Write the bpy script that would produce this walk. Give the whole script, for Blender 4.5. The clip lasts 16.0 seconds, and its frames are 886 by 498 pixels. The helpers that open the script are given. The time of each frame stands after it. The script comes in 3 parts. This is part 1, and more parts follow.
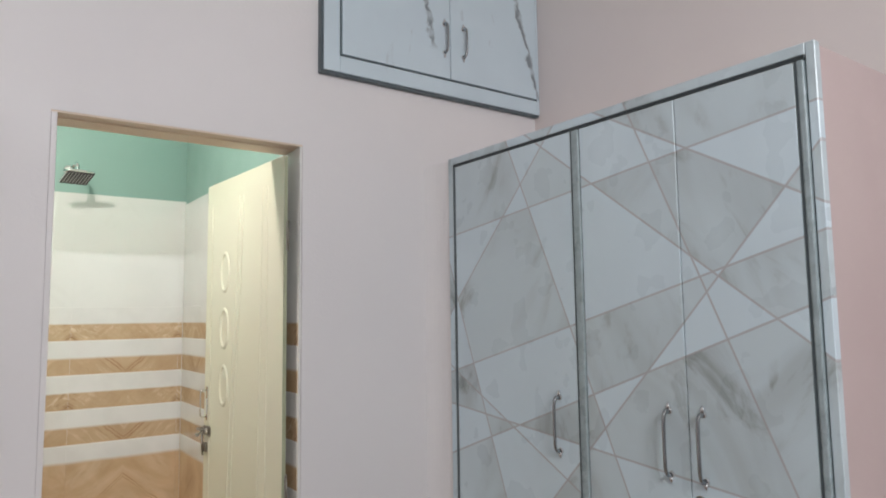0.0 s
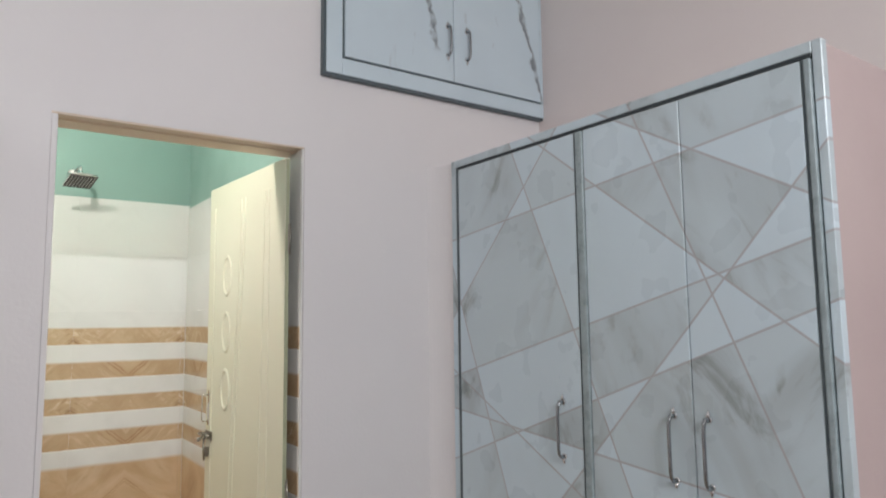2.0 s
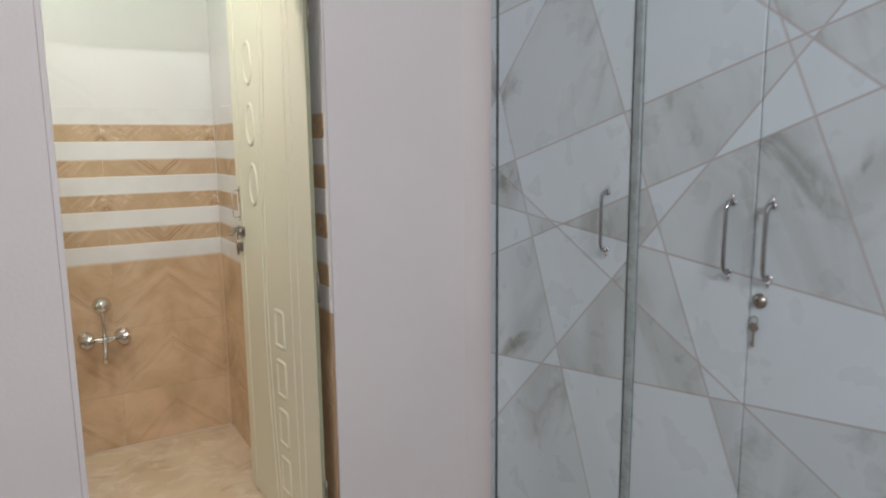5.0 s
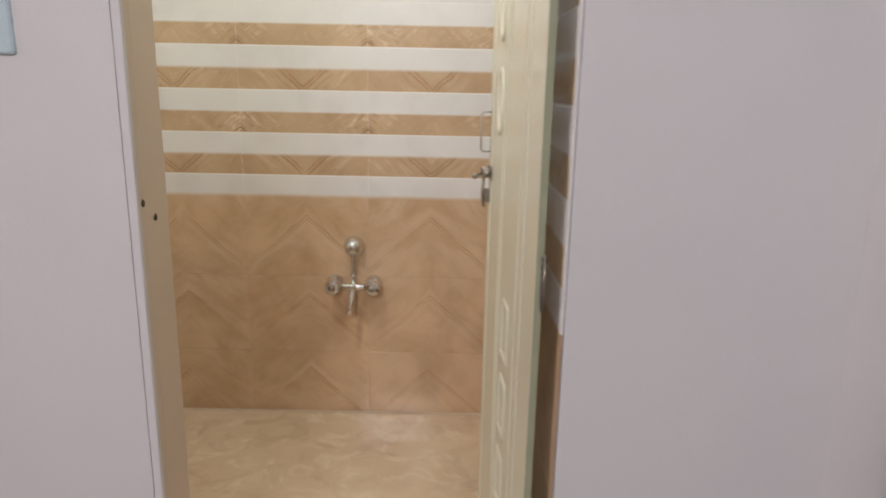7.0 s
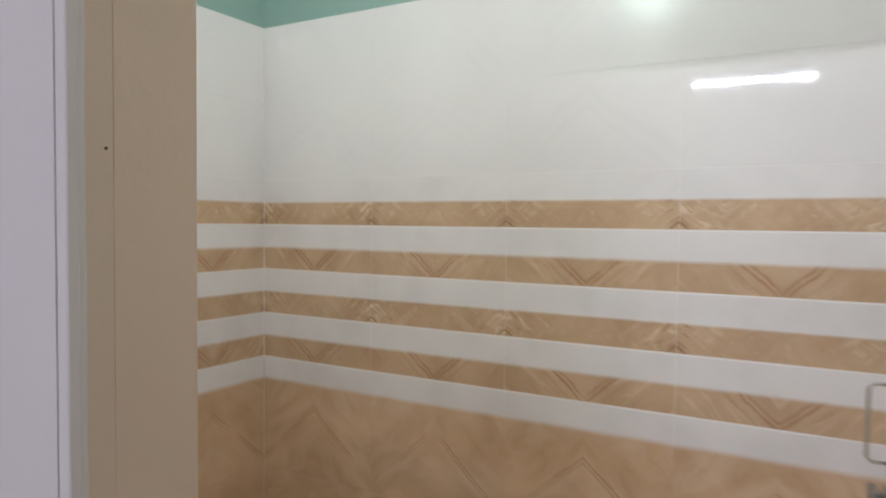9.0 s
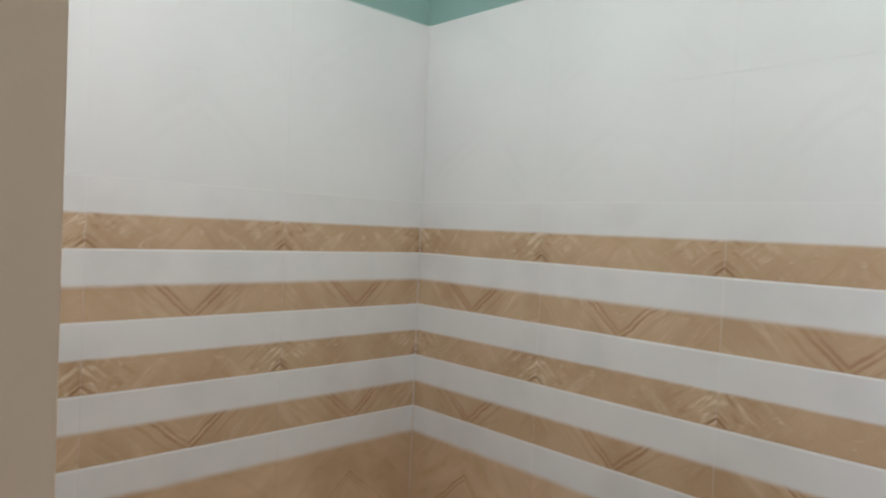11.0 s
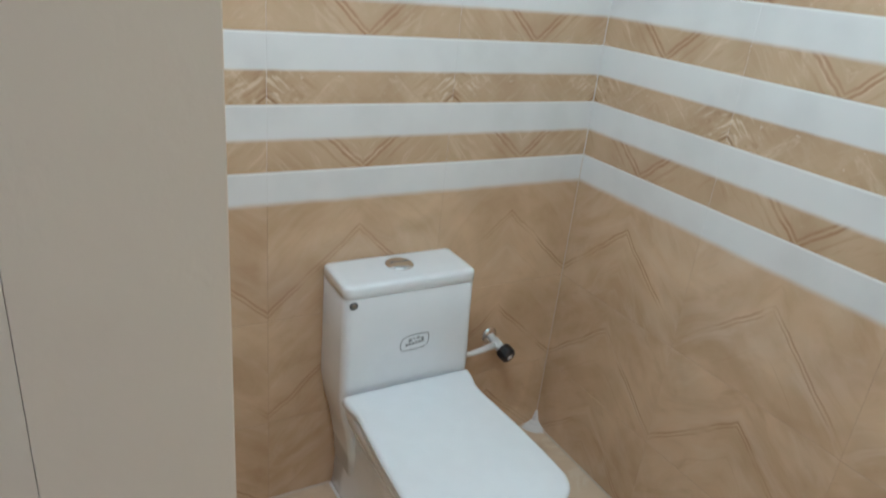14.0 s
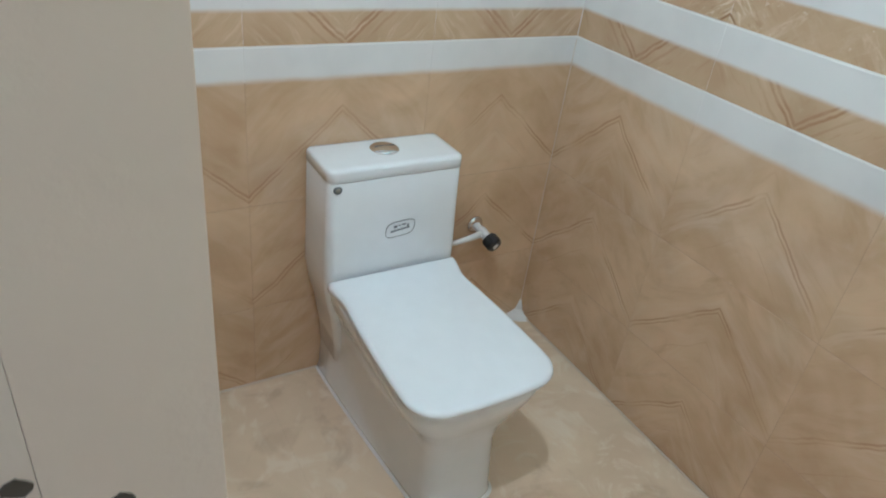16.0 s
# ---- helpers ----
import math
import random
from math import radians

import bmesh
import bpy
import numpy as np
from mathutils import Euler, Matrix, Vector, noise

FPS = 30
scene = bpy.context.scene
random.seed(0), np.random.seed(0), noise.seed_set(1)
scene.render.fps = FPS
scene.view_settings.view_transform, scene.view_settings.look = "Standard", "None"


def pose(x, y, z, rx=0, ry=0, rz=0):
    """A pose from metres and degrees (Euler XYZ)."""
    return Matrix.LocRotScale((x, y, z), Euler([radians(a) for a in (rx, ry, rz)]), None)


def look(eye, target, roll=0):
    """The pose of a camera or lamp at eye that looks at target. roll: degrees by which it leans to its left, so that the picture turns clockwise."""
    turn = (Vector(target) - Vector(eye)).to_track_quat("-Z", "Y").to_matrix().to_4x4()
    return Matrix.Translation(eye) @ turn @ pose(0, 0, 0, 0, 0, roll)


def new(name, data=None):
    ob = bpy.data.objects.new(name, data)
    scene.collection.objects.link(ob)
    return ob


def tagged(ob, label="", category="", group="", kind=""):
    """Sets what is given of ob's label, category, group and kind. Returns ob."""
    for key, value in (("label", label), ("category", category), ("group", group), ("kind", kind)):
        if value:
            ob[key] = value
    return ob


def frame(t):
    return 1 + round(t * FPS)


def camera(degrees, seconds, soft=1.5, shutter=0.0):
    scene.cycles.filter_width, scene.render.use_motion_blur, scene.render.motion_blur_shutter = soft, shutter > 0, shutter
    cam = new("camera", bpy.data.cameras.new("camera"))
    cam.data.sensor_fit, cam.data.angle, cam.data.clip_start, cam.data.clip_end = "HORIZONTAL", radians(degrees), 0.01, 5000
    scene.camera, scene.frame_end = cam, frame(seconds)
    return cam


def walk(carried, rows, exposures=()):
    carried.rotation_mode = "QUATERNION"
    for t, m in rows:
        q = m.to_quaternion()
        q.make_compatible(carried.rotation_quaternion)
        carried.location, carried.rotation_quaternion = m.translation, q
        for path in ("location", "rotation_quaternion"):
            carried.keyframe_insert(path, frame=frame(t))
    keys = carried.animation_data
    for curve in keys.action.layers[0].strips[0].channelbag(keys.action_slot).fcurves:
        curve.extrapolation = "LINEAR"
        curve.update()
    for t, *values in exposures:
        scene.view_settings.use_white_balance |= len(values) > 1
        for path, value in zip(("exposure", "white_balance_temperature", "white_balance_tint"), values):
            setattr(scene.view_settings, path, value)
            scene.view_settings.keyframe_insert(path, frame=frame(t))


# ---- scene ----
cam = camera(66.3, 16.0, soft=1.8, shutter=0.5)
PATH = [
    (0, (0.953, -3.407, 1.518), (2.111, -1.788, 1.712), -0.8),
    (0.5, (0.961, -3.412, 1.523), (2.105, -1.795, 1.797), -0.7),
    (1, (0.966, -3.411, 1.523), (2.104, -1.799, 1.853), -0.8),
    (1.5, (0.966, -3.402, 1.519), (2.108, -1.788, 1.821), -0.7),
    (2, (0.973, -3.397, 1.508), (2.116, -1.769, 1.722), -0.7),
    (2.5, (0.986, -3.394, 1.49), (2.14, -1.763, 1.579), -0.7),
    (3, (0.993, -3.397, 1.475), (2.152, -1.767, 1.447), -0.7),
    (3.5, (0.996, -3.39, 1.465), (2.147, -1.761, 1.33), -0.9),
    (3.7, (0.988, -3.388, 1.465), (2.143, -1.765, 1.285), -1.1),
    (6, (1.352, -2.943, 1.356), (2.012, -1.093, 0.981), 0.1),
    (6.5, (1.537, -2.685, 1.333), (1.864, -0.756, 0.918), 0.6),
    (7, (1.641, -2.452, 1.306), (1.64, -0.508, 0.834), 1.1),
    (7.5, (1.674, -2.184, 1.325), (1.504, -0.239, 0.894), 0.2),
    (8, (1.714, -1.953, 1.362), (1.255, -0.04, 1.006), 1.1),
    (8.5, (1.741, -1.81, 1.42), (0.947, 0.02, 1.273), 2.2),
    (9, (1.69, -1.704, 1.437), (0.691, 0.027, 1.361), 0.6),
    (9.5, (1.552, -1.537, 1.465), (0.471, 0.144, 1.528), -2.0),
    (10, (1.518, -1.431, 1.496), (0.348, 0.189, 1.592), -1.0),
    (12.5, (1.447, -1.302, 1.49), (-0.259, -0.342, 1.083), 3.7),
    (13, (1.441, -1.301, 1.455), (-0.225, -0.331, 0.923), 4.3),
    (13.5, (1.432, -1.322, 1.455), (-0.19, -0.35, 0.804), 5.4),
    (14, (1.435, -1.305, 1.445), (-0.139, -0.35, 0.664), 6.0),
    (14.5, (1.445, -1.312, 1.42), (-0.061, -0.361, 0.511), 7.3),
    (15, (1.453, -1.306, 1.409), (-0.012, -0.384, 0.406), 8.1),
    (15.5, (1.453, -1.295, 1.41), (0.035, -0.399, 0.321), 8.7),
    (16, (1.419, -1.298, 1.399), (0.0, -0.344, 0.362), 7.7),
]
EXPOSURES = [(0, 0, 6320, 9), (5, -0.03, 6370, 11), (7, -0.03, 6520, 16), (8, -0.1, 6270, 17), (8.5, -0.18, 6070, 18), (9.5, -0.32, 5920, 18),
             (10.2, -0.38, 5820, 17), (12.3, -0.08, 5620, 14), (13.5, 0.09, 5200, 9), (15, 0.3, 5050, 7), (16, 0.3, 5000, 6)]
walk(cam, [(t, look(eye, target, roll)) for t, eye, target, roll in PATH], EXPOSURES)

# ---- world and lights ----
world = bpy.data.worlds.new("world")
scene.world = world
world.use_nodes = True
world.node_tree.nodes["Background"].inputs[0].default_value = (0.9, 0.95, 1.0, 1)
world.node_tree.nodes["Background"].inputs[1].default_value = 0.02

# plan, metres: the bathroom corner of the shower wall and the toilet wall is the origin
BX, BY, BZ = 1.845, -1.247, 2.92          # bathroom: right wall, door wall inner face, ceiling
DY = -1.379                              # bedroom face of the door wall
DX0, DX1, DZ = 1.132, 1.8462, 2.077         # door opening
RX = 2.886                               # bedroom wall behind the wardrobe
WX, WY, WZ = 2.372, -2.755, 2.076        # wardrobe front, end, top
LX, KY, CZ = -1.3, -5.2, 3.16            # bedroom far walls and ceiling
TILE = 0.455
TILED = 2.087
BF = 0.045                               # bathroom floor, a little over the bedroom's
LAMP = (0.988, -1.15, 2.43)              # bulb over the bathroom door


def lamp(name, kind, energy, color, m, size=None, size_y=None, radius=None):
    d = bpy.data.lights.new(name, kind)
    d.energy, d.color = energy, color
    if kind == "AREA":
        d.shape, d.size, d.size_y = "RECTANGLE", size, size_y
    else:
        d.shadow_soft_size = radius
    ob = new(name, d)
    ob.matrix_world = m
    return ob


lamp("tube_light_glow", "AREA", 48.0, (0.955, 0.965, 0.985), look((0.98, -5.09, 2.765), (1.1, -1.5, 1.5)), 1.04, 0.03)
lamp("bulb_glow", "POINT", 20.5, (1.0, 0.885, 0.785), pose(*LAMP), radius=0.033)


# ---- materials ----
class Nodes:
    """A small helper to write node materials."""

    def __init__(self, name):
        self.mat = bpy.data.materials.new(name)
        self.mat.use_nodes = True
        self.t = self.mat.node_tree
        self.bsdf = self.t.nodes["Principled BSDF"]

    def link(self, a, b):
        self.t.links.new(a, b)

    def put(self, value, socket):
        if isinstance(value, bpy.types.NodeSocket):
            self.link(value, socket)
        elif hasattr(value, "__len__") and len(value) == 3 and socket.type == "RGBA":
            socket.default_value = (*value, 1)
        else:
            socket.default_value = value

    def m(self, op, a, b=0.0, c=0.0):
        n = self.t.nodes.new("ShaderNodeMath")
        n.operation = op
        for v, s in zip((a, b, c), n.inputs):
            self.put(v, s)
        return n.outputs[0]

    def step(self, v, lo, hi, a=0.0, b=1.0):
        n = self.t.nodes.new("ShaderNodeMapRange")
        n.interpolation_type = "SMOOTHSTEP"
        for k, x in zip(("Value", "From Min", "From Max", "To Min", "To Max"), (v, lo, hi, a, b)):
            self.put(x, n.inputs[k])
        return n.outputs["Result"]

    def mix(self, f, a, b):
        n = self.t.nodes.new("ShaderNodeMix")
        n.data_type = "RGBA"
        self.put(f, n.inputs[0])
        self.put(a, n.inputs[6])
        self.put(b, n.inputs[7])
        return n.outputs[2]

    def place(self):
        n = self.t.nodes.new("ShaderNodeNewGeometry")
        return n.outputs["Position"]

    def random(self):
        return self.t.nodes.new("ShaderNodeObjectInfo").outputs["Random"]

    def uv(self):
        return self.xyz(self.t.nodes.new("ShaderNodeTexCoord").outputs["UV"])

    def xyz(self, v):
        n = self.t.nodes.new("ShaderNodeSeparateXYZ")
        self.link(v, n.inputs[0])
        return n.outputs

    def vec(self, x, y, z):
        n = self.t.nodes.new("ShaderNodeCombineXYZ")
        for v, s in zip((x, y, z), n.inputs):
            self.put(v, s)
        return n.outputs[0]

    def noise(self, v, scale, detail=3.0, rough=0.5, warp=0.0):
        n = self.t.nodes.new("ShaderNodeTexNoise")
        self.link(v, n.inputs["Vector"])
        n.inputs["Scale"].default_value = scale
        n.inputs["Detail"].default_value = detail
        n.inputs["Roughness"].default_value = rough
        n.inputs["Distortion"].default_value = warp
        return n.outputs["Fac"]

    def bump(self, h, strength, distance):
        n = self.t.nodes.new("ShaderNodeBump")
        n.inputs["Strength"].default_value = strength
        n.inputs["Distance"].default_value = distance
        self.link(h, n.inputs["Height"])
        self.link(n.outputs[0], self.bsdf.inputs["Normal"])

    def done(self, color, rough=0.5, metal=0.0, **more):
        self.put(color, self.bsdf.inputs["Base Color"])
        self.put(rough, self.bsdf.inputs["Roughness"])
        self.put(metal, self.bsdf.inputs["Metallic"])
        for k, v in more.items():
            self.put(v, self.bsdf.inputs[k.replace("_", " ")])
        return self.mat


def paint(name, color, dark, rough=0.55, grain=90.0):
    n = Nodes(name)
    p = n.place()
    c = n.mix(n.step(n.noise(p, 1.7, 4), 0.3, 0.7), color, dark)
    c = n.mix(n.step(n.noise(p, 14, 3), 0.45, 0.85, 0, 0.2), c, dark)
    n.bump(n.m("ADD", n.noise(p, grain, 3), n.m("MULTIPLY", n.noise(p, 5, 2), 1.5)), 0.12, 0.004)
    return n.done(c, n.step(n.noise(p, 6, 3), 0.3, 0.7, rough - 0.08, rough + 0.08))


def plain(name, color, rough, metal=0.0, vary=0.06, **more):
    n = Nodes(name)
    p = n.place()
    c = n.mix(n.step(n.noise(p, 22, 3), 0.3, 0.7), color, tuple(v * (1 - vary * 2) for v in color))
    return n.done(c, n.step(n.noise(p, 40, 2), 0.3, 0.7, rough * 0.85, rough * 1.15), metal, **more)


def chevron(n, u, v, peak, rise, shift, soft):
    """A thin line of chevrons: v = peak - rise * |u - 0.5|."""
    line = n.m("SUBTRACT", peak, n.m("MULTIPLY", n.m("ABSOLUTE", n.m("SUBTRACT", u, 0.5)), rise))
    d = n.m("ABSOLUTE", n.m("SUBTRACT", n.m("ADD", v, shift), line))
    return n.step(d, soft * 0.25, soft, 1.0, 0.0)


def tile_brown(name, fading):
    n = Nodes(name)
    p = n.place()
    u, v, _ = n.uv()
    ab = n.m("ABSOLUTE", n.m("SUBTRACT", u, 0.5))
    wob = n.m("MULTIPLY", n.m("SUBTRACT", n.noise(p, 9, 3), 0.5), 0.035)
    vv = n.m("ADD", v, wob)
    along = n.m("ADD", vv, n.m("MULTIPLY", ab, 0.40))
    across = n.m("SUBTRACT", n.m("MULTIPLY", ab, 0.455), v)
    grain = n.noise(n.vec(n.m("MULTIPLY", along, 16), n.m("MULTIPLY", across, 4), n.m("MULTIPLY", n.random(), 9)), 1.0, 5, 0.62, 0.6)
    big = n.noise(p, 4.2, 3, 0.5, 0.7)
    c = n.mix(n.step(big, 0.28, 0.72), (0.72, 0.52, 0.335), (0.555, 0.385, 0.235))
    haze = n.noise(n.vec(n.m("MULTIPLY", along, 7.5), n.m("MULTIPLY", across, 2.6), n.m("MULTIPLY", n.random(), 4)), 1.0, 4, 0.55, 1.5)
    c = n.mix(n.step(haze, 0.46, 0.74, 0, 0.40), c, (0.76, 0.61, 0.445))
    c = n.mix(n.step(haze, 0.25, 0.50, 0.40, 0), c, (0.45, 0.29, 0.17))
    c = n.mix(n.step(grain, 0.45, 0.72, 0, 0.3), c, (0.71, 0.54, 0.37))
    c = n.mix(n.step(grain, 0.25, 0.42, 0.28, 0), c, (0.44, 0.29, 0.17))
    gate = n.step(n.noise(p, 7, 2), 0.38, 0.62, 0.1, 0.75)
    for shift, soft, amount in ((0.0, 0.0048, 0.62), (0.013, 0.0042, 0.5), (0.10, 0.003, 0.2)):
        c = n.mix(n.m("MULTIPLY", n.m("MULTIPLY", chevron(n, u, vv, 0.23, 0.41, shift, soft), gate), amount), c, (0.33, 0.155, 0.075))
    if fading:
        fade = n.step(n.m("ADD", v, n.m("MULTIPLY", wob, 0.25)), 0.292, 0.312)
        pale = n.mix(n.step(n.noise(p, 6, 4), 0.4, 0.7), (0.80, 0.795, 0.785), (0.74, 0.735, 0.725))
        c = n.mix(fade, c, pale)
    return n.done(c, n.step(n.noise(p, 12, 3), 0.3, 0.7, 0.08, 0.14))


def tile_stripe(name, vee):
    n = Nodes(name)
    p = n.place()
    u, v, _ = n.uv()
    ab = n.m("ABSOLUTE", n.m("SUBTRACT", u, 0.5))
    wob = n.m("MULTIPLY", n.m("SUBTRACT", n.noise(p, 22, 4), 0.5), 0.02)
    vv = n.m("ADD", v, wob)
    sign = -0.4 if vee else 0.4
    along = n.m("ADD", vv, n.m("MULTIPLY", ab, sign))
    grain = n.noise(n.vec(n.m("MULTIPLY", along, 30), n.m("MULTIPLY", ab, 5), n.m("MULTIPLY", n.random(), 9)), 1.0, 5, 0.65, 0.8)
    c = n.mix(n.step(n.noise(p, 6, 3), 0.35, 0.65), (0.605, 0.442, 0.285), (0.525, 0.37, 0.23))
    c = n.mix(n.step(grain, 0.50, 0.74, 0, 0.5), c, (0.79, 0.625, 0.45))
    c = n.mix(n.step(grain, 0.26, 0.44, 0.4, 0), c, (0.45, 0.275, 0.16))
    if vee:
        for shift, amount in ((0.0, 0.9), (-0.016, 0.8), (0.03, 0.35)):
            line = n.m("ADD", -0.004, n.m("MULTIPLY", ab, 0.41))
            d = n.m("ABSOLUTE", n.m("SUBTRACT", n.m("ADD", vv, shift), line))
            c = n.mix(n.m("MULTIPLY", n.step(d, 0.0015, 0.0065, 1, 0), n.m("MULTIPLY", n.step(n.noise(p, 18, 3), 0.3, 0.6, 0.35, 0.95), amount)), c, (0.41, 0.235, 0.13))
    else:
        side = n.m("SUBTRACT", 0.5, ab)
        rise = n.m("ADD", v, n.m("MULTIPLY", side, 0.36))
        peak = n.step(side, 0.03, 0.30, 1.0, 0.12)
        streak = n.noise(n.vec(n.m("MULTIPLY", rise, 62), n.m("MULTIPLY", n.m("SUBTRACT", v, n.m("MULTIPLY", side, 0.5)), 14), n.m("MULTIPLY", n.random(), 6)), 1.0, 3, 0.55, 0.5)
        c = n.mix(n.m("MULTIPLY", n.step(streak, 0.52, 0.68, 0, 0.75), peak), c, (0.80, 0.675, 0.50))
        c = n.mix(n.m("MULTIPLY", n.step(streak, 0.30, 0.46, 0.75, 0), peak), c, (0.40, 0.25, 0.14))
        fleck = n.noise(n.vec(n.m("MULTIPLY", u, 20), n.m("MULTIPLY", v, 60), n.m("MULTIPLY", n.random(), 3)), 1.0, 2, 0.5, 0.3)
        c = n.mix(n.step(fleck, 0.68, 0.76, 0, 0.4), c, (0.86, 0.76, 0.60))
        for base, amount in ((0.021, 0.85), (0.034, 0.35)):
            d = n.m("ABSOLUTE", n.m("SUBTRACT", rise, base))
            near = n.step(side, 0.03, 0.07, 1.0, 0.0)
            c = n.mix(n.m("MULTIPLY", n.m("MULTIPLY", n.step(d, 0.0015, 0.005, 1, 0), near), amount), c, (0.30, 0.165, 0.085))
    soft = 0.007 if vee else 0.0045
    fade = n.step(n.m("ADD", v, n.m("MULTIPLY", wob, 0.2)), 0.075 - soft, 0.075 + soft)
    pale = n.mix(n.step(n.noise(p, 6, 4), 0.4, 0.7), (0.80, 0.795, 0.785), (0.74, 0.735, 0.725))
    return n.done(n.mix(fade, c, pale), n.step(n.noise(p, 12, 3), 0.3, 0.7, 0.13, 0.21))


def tile_white():
    n = Nodes("white_marble_tile")
    p = n.place()
    u, v, _ = n.uv()
    wob = n.m("MULTIPLY", n.m("SUBTRACT", n.noise(p, 7, 4), 0.5), 0.09)
    vv = n.m("ADD", v, wob)
    c = n.mix(n.step(n.noise(p, 2.6, 4), 0.3, 0.7), (0.81, 0.805, 0.795), (0.77, 0.765, 0.755))
    gate = n.step(n.noise(p, 5, 2), 0.4, 0.65, 0.0, 0.07)
    for shift, soft in ((0.0, 0.022), (0.05, 0.014)):
        c = n.mix(n.m("MULTIPLY", chevron(n, u, vv, 0.22, 0.40, shift, soft), gate), c, (0.58, 0.56, 0.54))
    return n.done(c, n.step(n.noise(p, 10, 3), 0.3, 0.7, 0.022, 0.04))


def tile_floor():
    n = Nodes("beige_marble_floor")
    p = n.place()
    q = p
    c = n.mix(n.step(n.noise(q, 2.4, 4, 0.55, 1.2), 0.3, 0.7), (0.785, 0.645, 0.475), (0.685, 0.54, 0.385))
    c = n.mix(n.step(n.noise(q, 6, 5, 0.6, 2.2), 0.50, 0.66, 0, 0.6), c, (0.83, 0.735, 0.59))
    c = n.mix(n.step(n.noise(q, 5, 4, 0.6, 1.3), 0.32, 0.50, 0.55, 0), c, (0.53, 0.395, 0.27))
    return n.done(c, n.step(n.noise(p, 9, 3), 0.3, 0.7, 0.12, 0.2))


# grout lines of the laminate, as pairs of points (y, z) on the wardrobe's front
LINES = [(-1.519, 1.799, -2.708, 1.944), (-1.906, 2.048, -2.736, 1.431), (-1.795, 2.041, -2.332, 0.82),
         (-1.963, 2.042, -1.512, 1.569), (-2.277, 2.028, -2.731, 0.982), (-2.216, 2.038, -2.728, 1.751),
         (-2.718, 1.825, -1.575, 0.573), (-1.473, 1.322, -2.728, 1.674), (-1.497, 1.056, -2.758, 1.545),
         (-1.512, 1.579, -1.861, 0.659), (-1.505, 1.323, -2.411, 0.843), (-1.758, 1.187, -2.762, 1.092),
         (-1.486, 0.71, -2.497, 0.857)]
TONED = (0, 1, 2, 3, 5, 6, 7, 8, 9, 11, 12)   # lines across which the tone of the facets changes


def laminate():
    n = Nodes("faceted_marble_laminate")
    p = n.place()
    _, y, z = n.xyz(p)
    code, near, count = None, None, None
    for i, (y0, z0, y1, z1) in enumerate(LINES):
        ln = math.hypot(y1 - y0, z1 - z0)
        a, b = -(z1 - z0) / ln, (y1 - y0) / ln
        d = n.m("ADD", n.m("ADD", n.m("MULTIPLY", y, a), n.m("MULTIPLY", z, b)), -(a * y0 + b * z0))
        side = n.m("GREATER_THAN", d, 0.0)
        bit = n.m("MULTIPLY", side, 0.731 * (i + 1) ** 1.3)
        code = bit if code is None else n.m("ADD", code, bit)
        if i in TONED:
            count = side if count is None else n.m("ADD", count, side)
        e = n.m("ABSOLUTE", d)
        near = e if near is None else n.m("MINIMUM", near, e)
    w = n.t.nodes.new("ShaderNodeTexWhiteNoise")
    w.noise_dimensions = "1D"
    n.link(code, w.inputs["W"])
    tone = w.outputs["Value"]
    grey = n.m("MODULO", count, 2.0)
    q = n.vec(*[n.m("ADD", a, n.m("MULTIPLY", tone, 5)) for a in n.xyz(p)])
    lean = n.m("MULTIPLY", n.m("SUBTRACT", tone, 0.5), 1.6)
    qx, qy, qz = n.xyz(q)
    drift = n.vec(qx, n.m("ADD", n.m("MULTIPLY", qy, 1.4), n.m("MULTIPLY", qz, lean)), n.m("MULTIPLY", qz, 0.8))
    smoke = n.step(n.noise(drift, 2.3, 3, 0.5, 0.9), 0.44, 0.68)
    wisp = n.step(n.noise(drift, 4.8, 5, 0.62, 1.5), 0.50, 0.70)
    c = n.mix(n.step(n.noise(q, 1.6, 3), 0.3, 0.7), (0.685, 0.80, 0.87), (0.66, 0.77, 0.84))
    c = n.mix(n.m("MULTIPLY", grey, 0.34), c, (0.49, 0.55, 0.555))
    c = n.mix(n.m("MULTIPLY", smoke, n.m("ADD", n.m("MULTIPLY", grey, 0.34), 0.05)), c, (0.34, 0.365, 0.355))
    c = n.mix(n.m("MULTIPLY", n.m("MULTIPLY", smoke, wisp), n.m("ADD", n.m("MULTIPLY", grey, 0.72), 0.03)), c, (0.215, 0.23, 0.215))
    c = n.mix(n.step(near, 0.0014, 0.0036, 0.7, 0), c, (0.42, 0.385, 0.395))
    return n.done(c, n.step(n.noise(p, 8, 3), 0.3, 0.7, 0.25, 0.36))


